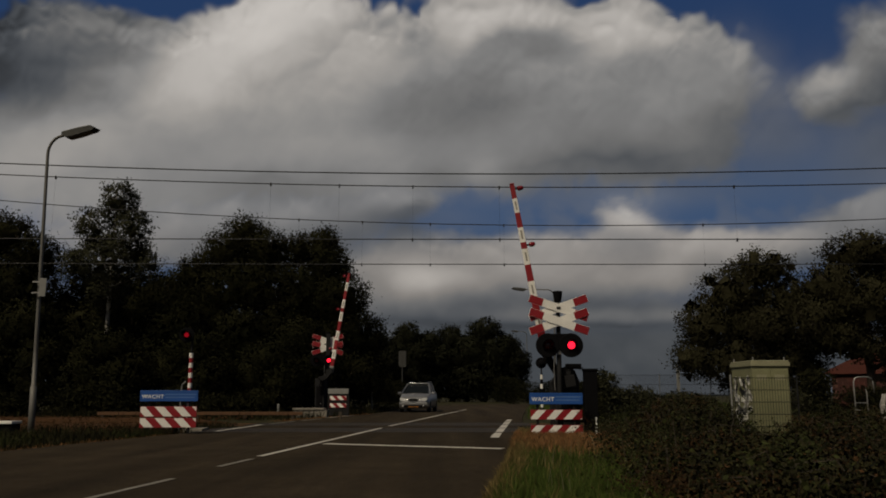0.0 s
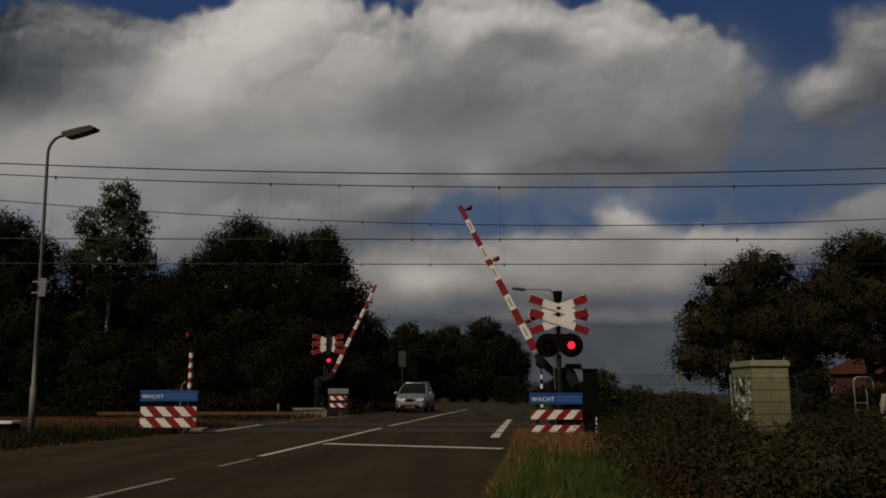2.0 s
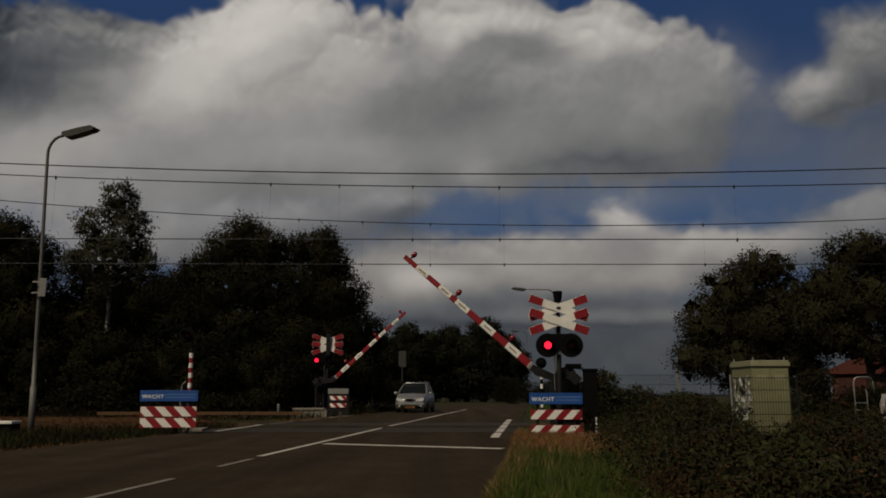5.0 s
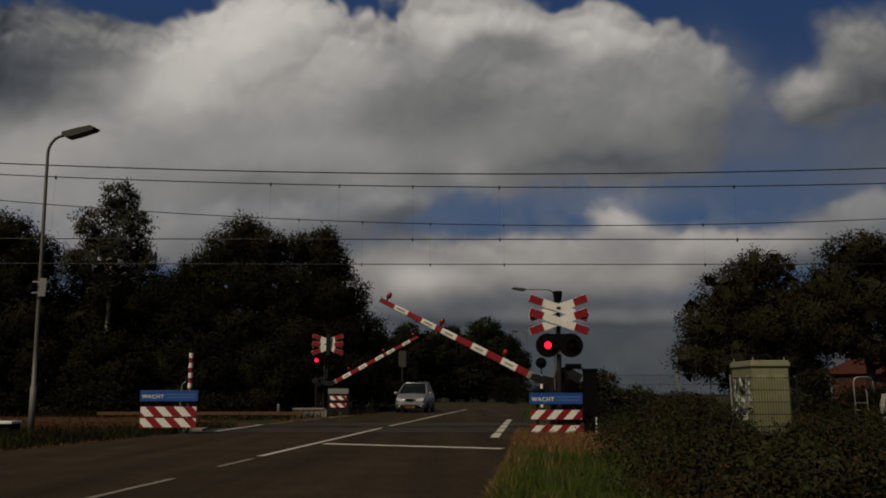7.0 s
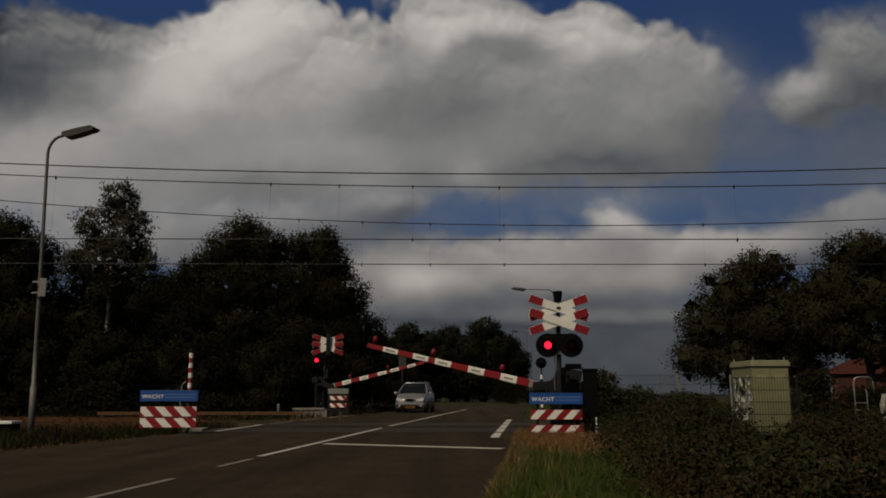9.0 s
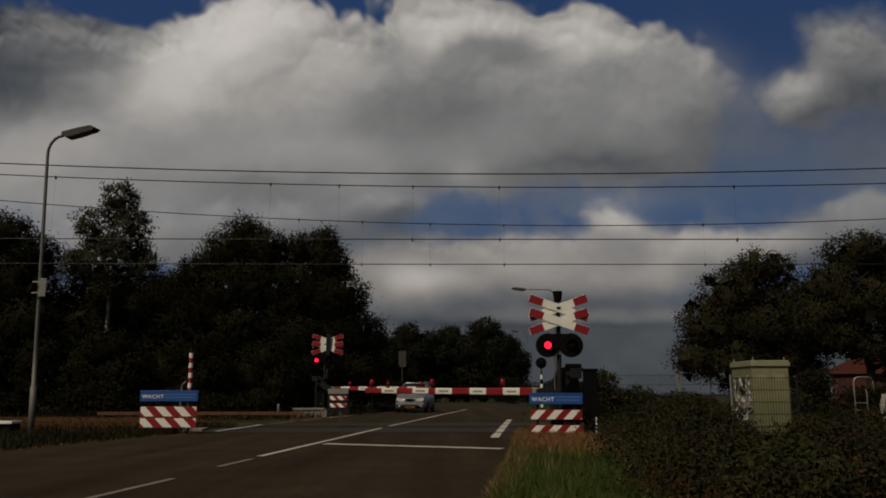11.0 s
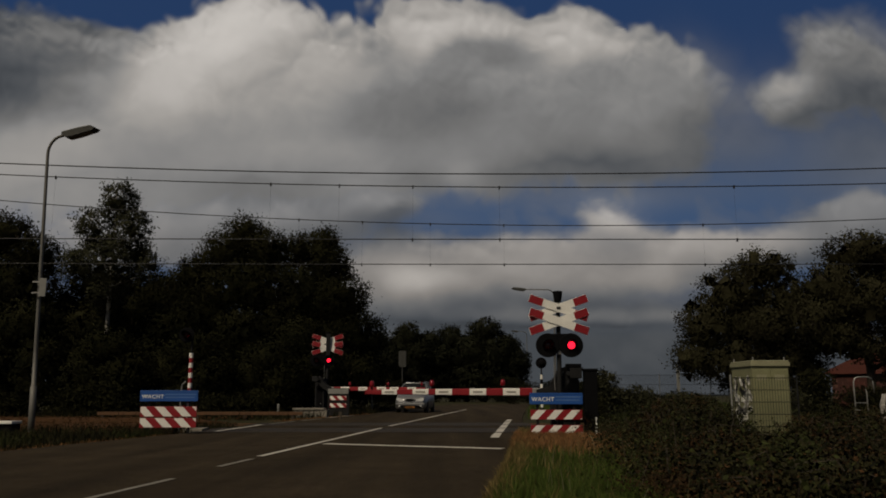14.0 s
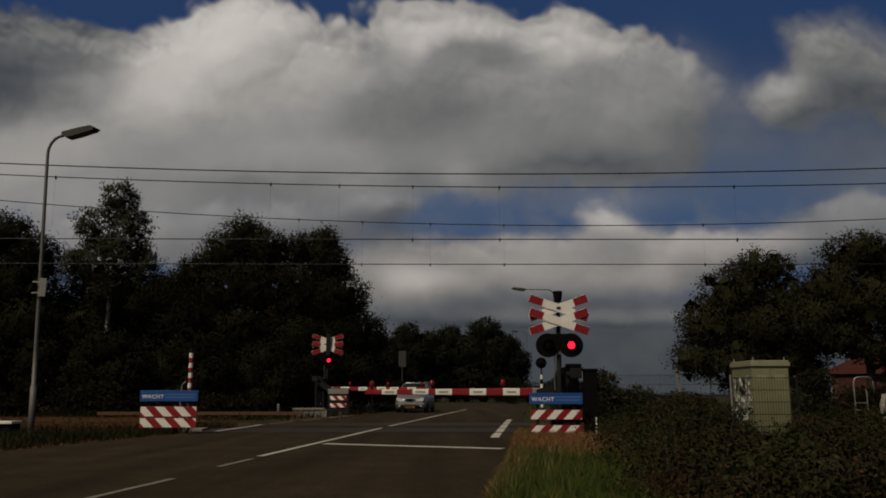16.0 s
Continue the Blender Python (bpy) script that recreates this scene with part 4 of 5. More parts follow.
def striped_board(parent, x0, z0, x1, z1, y, lean, n=3, split=0.5):
    """A red board with slanting white bars standing 3 mm proud."""
    bm = B()
    bm_box(bm, x0, y, z0, x1, y + 0.03, z1, 0.006)
    board = part("striped_board", bm, RED, parent, "red board with slanting white bars")
    step = (x1 - x0) / n
    h = (z1 - z0) - 0.016
    sl = h * 0.95 * lean
    for k in range(n + 1):
        a0 = x0 + step * k + (0.0 if lean > 0 else step * 0.35) - step * 0.1
        a1 = a0 + step * split
        def clip(poly, lim, sign):
            out = []
            for i in range(len(poly)):
                p, q = poly[i], poly[(i + 1) % len(poly)]
                ip, iq = sign * (p[0] - lim) <= 0, sign * (q[0] - lim) <= 0
                if ip:
                    out.append(p)
                if ip != iq:
                    t = (lim - p[0]) / (q[0] - p[0])
                    out.append((lim, p[1] + t * (q[1] - p[1])))
            return out
        poly = [(a0, z0 + 0.008), (a1, z0 + 0.008), (a1 + sl, z1 - 0.008), (a0 + sl, z1 - 0.008)]
        poly = clip(clip(poly, x1 - 0.008, 1), x0 + 0.008, -1)
        if len(poly) < 3:
            continue
        bm = B()
        bm_prism(bm, poly, y - 0.003, y + 0.004)
        part("white_bar", bm, WHITE, board)
    return board


def wait_sign(m, width, blue, rows, lean, label):
    """The blue waiting board over striped boards, on two posts."""
    t = thing("crossing_sign", m, label, "crossing sign", "blue waiting signs")
    w = width / 2
    for x in (-w * 0.72, w * 0.72):
        bm = B()
        bm_box(bm, x - 0.03, 0.034, -0.25, x + 0.03, 0.09, blue[1] - 0.02, 0.006)
        part("post", bm, DARK, t)
    bm = B()
    bm_box(bm, -w - 0.02, -0.02, blue[0], w + 0.02, 0.03, blue[1], 0.012)
    board = part("blue_board", bm, BLUE, t, "blue enamel board with white lettering")
    bm = B()
    bm_box(bm, -w - 0.02, -0.026, blue[1] - 0.025, w + 0.02, 0.036, blue[1] + 0.012, 0.004)
    part("top_rim", bm, BLUE, board)
    zc = (blue[0] + blue[1]) / 2
    lettering("WACHT", 0.136, board, pose(-w + 0.03, -0.024, zc - 0.055, 90, 0, 0))
    for k, dz in enumerate((0.045, -0.03)):
        bm = B()
        bm_box(bm, -w + 0.62, -0.0235, zc + dz - 0.012, w - 0.03 - 0.03 * k, -0.019, zc + dz + 0.012)
        part("line_of_print", bm, mat("pale_blue_print", (0.10, 0.20, 0.46), 0.5), board)
    for z0, z1 in rows:
        striped_board(t, -w, z0, w, z1, -0.005, lean)
    return t


wait_sign(pose(2.79, 20.55, 0), 1.27, (0.755, 1.02), ((0.385, 0.625), (0.045, 0.255)), 1, "blue waiting board over two striped boards in dry grass")
wait_sign(pose(-7.07, 21.5, 0, 0, 0, 3), 1.43, (0.815, 1.085), ((0.43, 0.69), (0.155, 0.40)), -1, "blue waiting board over red and white stripes beside a striped post")


def flasher(parent, x, z, r_board, r_lens, y=-0.12, glow=LIT):
    """A round black board with a hooded red lamp whose lens turns between its lit and dark sides."""
    bm = B()
    bm_lathe(bm, [(r_board - 0.02, 0.0), (r_board, 0.015), (r_board, 0.035), (r_board - 0.02, 0.05)], 30, pose(x, y + 0.05, z, 90, 0, 0))
    board = part("lamp_board", bm, BLACK, parent, "round black lamp board")
    bm = B()
    n = 18
    ring = []
    for k in range(n + 1):
        a = math.pi * (k / n) * 1.1 - 0.05 * math.pi
        for r in (r_lens * 1.45, r_lens * 1.45 + 0.008):
            reach = 0.26 * (0.45 + 0.55 * max(0, math.sin(a)))
            ring.append((bm.verts.new((x + r * math.cos(a), y - 0.005, z + r * math.sin(a))), bm.verts.new((x + r * math.cos(a), y - reach, z + r * math.sin(a)))))
    for k in range(n):
        i0, o0, i1, o1 = ring[2 * k], ring[2 * k + 1], ring[2 * k + 2], ring[2 * k + 3]
        bm.faces.new((i0[0], i0[1], i1[1], i1[0]))
        bm.faces.new((o0[0], o1[0], o1[1], o0[1]))
        bm.faces.new((i0[1], o0[1], o1[1], i1[1]))
    part("hood", bm, BLACK, board, smooth=True)
    # a turning lens: lit cap on one side, dark cap on the other
    lens = part("turning_lens", B_lens(r_lens, False), UNLIT, board, "red lens, lit on one side", at=pose(x, y - 0.01, z))
    me = mesh_of("lit_cap", B_lens(r_lens, True), LIT)
    bm = bmesh.new()
    bm.from_mesh(lens.data)
    k = len(bm.faces)
    bm.from_mesh(me)
    bm.faces.ensure_lookup_table()
    for f in bm.faces[k:]:
        f.material_index = 1
    lens.data.materials.append(glow)
    bm.to_mesh(lens.data)
    bm.free()
    bpy.data.meshes.remove(me)
    return lens


def B_lens(r, front):
    bm = B()
    s = -1 if front else 1
    prof = [(r, 0.0), (r * 0.96, 0.018), (r * 0.8, 0.034), (r * 0.5, 0.046), (0.004, 0.050)]
    bm_lathe(bm, prof, 20, pose(0, 0, 0, 90 if front else -90, 0, 0), close=False)
    return bm


def cross_pair(parent, z, y, half, ang, width, tip):
    """One Andrew's cross: two boards with red ends."""
    for k, a in enumerate((ang, -ang)):
        m = pose(0, y + 0.026 * k, z, 0, a, 0)
        bm = B()
        bm_box(bm, -half, -0.01, -width / 2, half, 0.012, width / 2, 0.004, m)
        board = part("cross_board", bm, WHITE, parent, "white board with red ends")
        for s in (-1, 1):
            bm = B()
            x0, x1 = (half - tip, half - 0.006) if s > 0 else (-half + 0.006, -half + tip)
            bm_box(bm, x0, -0.014, -width / 2 + 0.006, x1, -0.006, width / 2 - 0.006, 0.0, m)
            part("red_end", bm, RED, board)


def crossing_signal(m, label, lamp_x=0.295, tip=0.36, front_post=False, shift=0.0):
    t = thing("crossing_signal", m, label, "crossing signal", "level crossing signals")
    bm = B()
    bm_tube(bm, [(0, 0.04, -0.6), (0, 0.04, 1.0), (0, 0.04, 3.45)], [0.075, 0.062, 0.055], 14)
    part("mast", bm, DARK, t, smooth=True)
    bm = B()
    bm_lathe(bm, [(0.085, 3.33), (0.09, 3.35), (0.125, 3.58), (0.12, 3.61), (0.02, 3.625)], 20, pose(0, 0.04, 0))
    part("bell", bm, BLACK, t, "black warning bell on the mast head", smooth=True)
    cross_pair(t, 3.17, -0.075, 0.785, 19, 0.205, tip)
    cross_pair(t, 2.82, -0.135, 0.785, 19, 0.205, tip)
    if front_post:
        bm = B()
        bm_box(bm, -0.06, -0.24, 2.45, 0.14, -0.16, 3.5, 0.02)
        part("front_post", bm, DARK, t)
    bm = B()
    for z in (2.82, 3.17):
        bm_box(bm, -0.05, -0.10, z - 0.03, 0.05, 0.02, z + 0.03)
    part("cross_bracket", bm, DARK, t)
    bm = B()
    bm_box(bm, -lamp_x - 0.1, -0.05, 2.16, lamp_x + 0.1, 0.0, 2.22, 0.01)
    part("lamp_arm", bm, DARK, t)
    bm = B()
    bm_box(bm, shift - lamp_x, -0.062, 2.20, shift + lamp_x, -0.052, 2.515, 0.004)
    part("board_bridge", bm, BLACK, t)
    lenses = [flasher(t, shift - lamp_x, 2.22, 0.305, 0.094), flasher(t, shift + lamp_x, 2.22, 0.305, 0.094)]
    bm = B()
    bm_box(bm, -0.055, -0.06, 1.98, 0.055, 0.10, 2.13, 0.02)
    part("mast_clamp", bm, GALV, t)
    bm = B()
    bm_tube(bm, [(-0.13, -0.02, 2.05), (-0.14, 0.0, 1.6), (-0.12, 0.05, 1.1)], 0.012, 6)
    part("cable", bm, GALV, t)
    return t, lenses


near_signal, near_lenses = crossing_signal(pose(2.95, 20.95, 0), "tall crossing signal with two red and white crosses and red lamps")
far_signal, far_lenses = crossing_signal(pose(-5.64, 40.3, 0.40, 0, 0, 4), "crossing signal beyond the tracks with red and white crosses", 0.295, 0.43, True, -0.22)


DROP = 0.46


def barrier_boom(m, length, label, root):
    """A tapered striped boom hung below its pivot on bent arms; its own x axis runs along it."""
    t = thing("barrier_boom", m, label, "barrier boom", "barrier booms")
    def half(x):
        return 0.108 - 0.046 * x / length
    bm = B()
    bm_box(bm, root - 0.30, -0.05, -DROP - 0.10, root + 0.02, 0.05, -DROP + 0.10, 0.015)
    part("root_sleeve", bm, GALV, t, "bare metal boom sleeve")
    cells, x = [], root
    # red and white lengths from the root to the tip, with one short red band under the middle lamp
    shares = (0.08, 0.10, 0.10, 0.10, 0.105, 0.10, 0.042, 0.095, 0.095, 0.092, 0.091)
    for k, share in enumerate(shares):
        step = share * (length - root)
        cells.append((x, x + step, WHITE if k % 2 else RED))
        x += step
    for x0, x1, material in cells:
        bm = B()
        vs = []
        for xx in (x0, x1):
            h = half(xx)
            w = h * 0.45
            vs.append([bm.verts.new((xx, y, z - DROP)) for y, z in ((-w, -h * 0.8), (-w * 0.6, -h), (w * 0.6, -h), (w, -h * 0.8), (w, h * 0.8), (w * 0.6, h), (-w * 0.6, h), (-w, h * 0.8))])
        for k in range(8):
            bm.faces.new((vs[0][k], vs[0][(k + 1) % 8], vs[1][(k + 1) % 8], vs[1][k]))
        bm.faces.new(vs[0][::-1])
        bm.faces.new(vs[1])
        seg = part("boom_segment", bm, material, t)
        if material is WHITE:
            for side in (-1, 1):
                bm = B()
                xm = (x0 + x1) / 2
                y = half(xm) * 0.45
                bm_box(bm, xm - 0.12, min(side * (y + 0.004), side * (y - 0.006)), -DROP - 0.022, xm + 0.12, max(side * (y + 0.004), side * (y - 0.006)), -DROP + 0.022)
                part("sticker", bm, STICKER, seg)
    end = cells[-1][1]
    bm = B()
    bm_box(bm, end, -0.035, -DROP - 0.06, end + 0.04, 0.035, -DROP + 0.06, 0.01)
    part("end_cap", bm, RED, t)
    for xx in (root + 0.18 * (length - root), root + 0.606 * (length - root), end - 0.13):
        z = half(xx) - DROP
        bm = B()
        bm_tube(bm, [(xx, 0, z - 0.01), (xx, 0, z + 0.08)], 0.024, 8)
        lamp = part("boom_lamp", bm, DARK, t, "small red lamp on the boom")
        bm = B()
        bm_lathe(bm, [(0.036, 0.0), (0.060, 0.015), (0.066, 0.06), (0.062, 0.12), (0.040, 0.16), (0.007, 0.17)], 14, pose(xx, 0, z + 0.06))
        part("lamp_glass", bm, REDGLASS, lamp, smooth=True)
    # bent arms from the pivot down to the sleeve, with weights behind
    for s in (-1, 1):
        bm = B()
        bm_prism(bm, [(0.10, 0.08), (0.16, -0.10), (0.30, -0.26), (root - 0.08, -DROP + 0.06), (root - 0.08, -DROP - 0.09), (root - 0.30, -DROP - 0.10), (0.06, -0.34), (-0.06, -0.14), (-0.10, 0.06)],
                 s * 0.14 - 0.09 * (s > 0), s * 0.14 + 0.09 * (s < 0))
        arm = part("counterweight_arm", bm, DARK, t)
        bm = B()
        bm_box(bm, -0.34, s * 0.20 - 0.06, -0.12, -0.04, s * 0.20 + 0.06, 0.14, 0.02)
        part("counterweight", bm, DARK, arm)
    bm = B()
    bm_tube(bm, [(0, -0.26, 0), (0, 0.26, 0)], 0.05, 12)
    part("axle", bm, DARK, t)
    return t


NEAR_PIVOT, NEAR_TURN = (3.20, 21.30, 1.516), 177.2
FAR_PIVOT, FAR_TURN = (-5.88, 39.8, 1.71), -15.0
near_boom = barrier_boom(pose(*NEAR_PIVOT, 0, -80.0, NEAR_TURN), 5.18, "red and white striped barrier boom with sticker print", 0.89)
far_boom = barrier_boom(pose(*FAR_PIVOT, 0, -80.0, FAR_TURN), 5.2, "red and white striped barrier boom beyond the tracks", 0.70)


def barrier_machine(m, label, tall=1.0):
    t = thing("barrier_machine", m, label, "barrier machine", "barrier machines")
    bm = B()
    bm_box(bm, -0.24, -0.16, -0.2, 0.24, 0.16, 0.95 * tall, 0.03)
    part("housing", bm, DARK, t)
    bm = B()
    bm_box(bm, -0.26, -0.18, 0.95 * tall, 0.26, 0.18, 1.0 * tall, 0.02)
    part("cover", bm, DARK, t)
    bm = B()
    bm_box(bm, -0.16, -0.172, 0.3, 0.16, -0.158, 0.8 * tall, 0.006)
    door = part("hatch", bm, BLACK, t)
    bm = B()
    bm_tube(bm, [(0.1, -0.175, 0.55), (0.1, -0.2, 0.55)], 0.018, 8)
    part("lock", bm, GALV, door)
    return t


barrier_machine(pose(3.20, 21.72, 0, 0, 0, -3), "dark grey barrier drive housing behind the blue sign", 0.98)
barrier_machine(pose(-5.90, 40.15, 0, 0, 0, -15), "dark grey barrier drive housing beyond the tracks", 1.75)


def drive_cabinet():
    """Dark casing right of the mast with its bowed cover and bolts."""
    t = thing("equipment_case", pose(3.28, 22.15, 0), "dark weathered equipment case beside the crossing mast", "equipment case")
    bm = B()
    bm_prism(bm, [(-0.42, -0.2), (0.32, -0.2), (0.32, 1.36), (0.22, 1.62), (0.02, 1.74), (-0.2, 1.66), (-0.30, 1.46), (-0.42, 1.30)], -0.18, 0.18)
    part("casing", bm, DARK, t)
    bm = B()
    bm_box(bm, -0.02, -0.20, 1.66, 0.40, -0.02, 1.80, 0.03)
    part("lamp_head", bm, DARK, t)
    bm = B()
    bm_tube(bm, [(0.36, -0.1, 1.64), (0.44, -0.1, 1.70), (0.46, -0.1, 1.58)], 0.018, 6)
    part("grip", bm, DARK, t)
    t2 = thing("equipment_case", pose(3.72, 21.1, 0), "narrow black trackside case behind the brambles", "equipment case")
    bm = B()
    bm_box(bm, -0.14, -0.15, -0.2, 0.18, 0.15, 1.60, 0.02)
    part("casing", bm, BLACK, t2)
    bm = B()
    bm_box(bm, -0.16, -0.17, 1.58, 0.20, 0.17, 1.64, 0.015)
    part("lid", bm, BLACK, t2)
    m = thing("marker_post", pose(3.74, 20.4, -0.05), "thin white marker post beside the barrier", "marker post")
    bm = B()
    bm_tube(bm, [(0, 0, 0), (0, 0, 0.50)], 0.02, 8)
    part("shaft", bm, WHITE, m)


drive_cabinet()


def path_signal(m, label, top, r, stripes, facing):
    """A thin striped post that bears one hooded lamp."""
    t = thing("path_signal", m, label, "path signal", "path signals")
    n = stripes
    z0 = 0.1
    step = (top - 0.47 - z0) / n
    for k in range(n):
        bm = B()
        bm_tube(bm, [(0, 0, z0 + k * step), (0, 0, z0 + (k + 1) * step)], 0.055, 12)
        part("band", bm, WHITE if (n - 1 - k) % 2 == 0 else (RED if facing else BLACK), t, smooth=False)
    bm = B()
    bm_tube(bm, [(0, 0.01, -0.2), (0, 0.01, top + 0.05)], 0.03, 8)
    part("core", bm, DARK, t)
    lens = None
    if facing:
        lens = flasher(t, -0.12, top, 0.20, 0.064, -0.1, LIT_DIM)
    else:
        bm = B()
        bm_lathe(bm, [(r - 0.02, 0.0), (r, 0.015), (r, 0.035), (r - 0.02, 0.05)], 26, pose(0, 0.05, top, 90, 0, 0))
        part("lamp_board", bm, BLACK, t)
        bm = B()
        bm_lathe(bm, [(r * 0.5, 0.0), (r * 0.5, 0.12), (r * 0.3, 0.16)], 16, pose(0, -0.01, top, 90, 0, 0))
        part("lamp_back", bm, BLACK, t)
    return t, lens


left_path, left_lens = path_signal(pose(-6.63, 21.75, 0.02), "red and white striped post with one dark hooded lamp", 2.52, 0.2, 15, True)
path_signal(pose(3.98, 33.5, 0), "thin black and white post with a round lamp board", 2.25, 0.225, 9, False)


# far side boards
def far_boards():
    t = thing("crossing_sign", pose(-4.95, 39.3, 0, 0, 0, -8), "small red and white striped boards below the far barrier", "crossing sign")
    bm = B()
    bm_box(bm, -0.52, 0.03, -0.1, 0.52, 0.12, 1.28, 0.02)
    part("back_panel", bm, DARK, t)
    bm = B()
    bm_box(bm, -0.50, -0.01, 1.02, 0.50, 0.03, 1.26, 0.01)
    part("top_board", bm, GREYPAINT, t)
    striped_board(t, -0.40, 0.72, 0.40, 0.92, -0.005, -1, 2, 0.5)
    striped_board(t, -0.40, 0.38, 0.40, 0.58, -0.005, -1, 2, 0.5)


far_boards()


# ---- street lamps ----
def street_lamp(m, height, reach, label, scale=1.0, lean=0.0):
    """Steel column that bends over into a short arm with a flat lantern along local +x."""
    t = thing("street_lamp", m, label, "street lamp", "street lamps")
    bm = B()
    pts = [(0, 0, -0.3), (0, 0, 1.2), (0, 0, 1.21)] + [(0.0, 0, 1.21 + (height - 1.9) * k / 6) for k in range(1, 7)]
    rad = [0.085, 0.085, 0.062] + [0.060 - 0.018 * k / 6 for k in range(1, 7)]
    z = pts[-1][2]
    for k in range(1, 9):
        a = math.pi / 2 * k / 8
        pts.append((0.45 * (1 - math.cos(a)), 0, z + 0.5 * math.sin(a)))
        rad.append(0.040)
    pts.append((reach * 0.55, 0, pts[-1][2] + 0.03))
    rad.append(0.034)
    bm_tube(bm, pts, rad, 12)
    part("column", bm, COLUMN, t, smooth=True)
    zt = pts[-1][2]
    x0 = reach * 0.5
    bm = B()
    prof = [(x0, -0.05), (x0 + 0.12, -0.12), (x0 + 0.35, -0.11), (x0 + 0.98, 0.0), (x0 + 1.06, 0.06), (x0 + 0.92, 0.13), (x0 + 0.5, 0.10), (x0, 0.04)]
    bm_prism(bm, [(x, zt + q) for x, q in prof], -0.14, 0.14)
    head = part("lantern", bm, DULLGREY, t)
    # pale strip stands for light on the top edge; body kept dark as shaded
    bm = B()
    bm_prism(bm, [(x0 + 0.02, zt + 0.044), (x0 + 0.5, zt + 0.104), (x0 + 0.92, zt + 0.134), (x0 + 0.90, zt + 0.150), (x0 + 0.5, zt + 0.120), (x0 + 0.02, zt + 0.058)], -0.13, 0.13)
    part("lit_top_strip", bm, GREYPAINT, head, "pale strip painted as the lit lantern top")
    bm = B()
    bm_prism(bm, [(x0 + 0.16, zt - 0.128), (x0 + 0.9, zt - 0.022), (x0 + 0.9, zt - 0.03), (x0 + 0.5, zt - 0.11), (x0 + 0.16, zt - 0.15)], -0.11, 0.11)
    part("lens_bowl", bm, mat("aged_lamp_bowl", (0.12, 0.09, 0.08), 0.3), head)
    return t


lampA = street_lamp(pose(-10.96, 22.3, 0, 0, -1.7, -14), 8.37, 1.05, "grey steel street lamp with a flat lantern by the road")
street_lamp(pose(8.3, 61.0, 0, 0, 0, 180), 8.9, 4.2, "far grey street lamp leaning over the road")
street_lamp(pose(11.4, 112.0, 0, 0, 0, 180), 9.6, 2.2, "far grey street lamp at the bend")


def post_plate():
    t = thing("small_sign", pose(-11.04, 22.18, 0), "small grey plate strapped to the lamp column", "sign plate")
    bm = B()
    bm_box(bm, 0.03, -0.02, 3.62, 0.22, 0.01, 4.12, 0.01)
    part("plate", bm, GREYPAINT, t)
    bm = B()
    bm_box(bm, -0.16, -0.015, 3.70, 0.06, 0.02, 3.74)
    bm_box(bm, -0.16, -0.015, 4.0, 0.06, 0.02, 4.04)
    part("strap", bm, GALV, t)


post_plate()


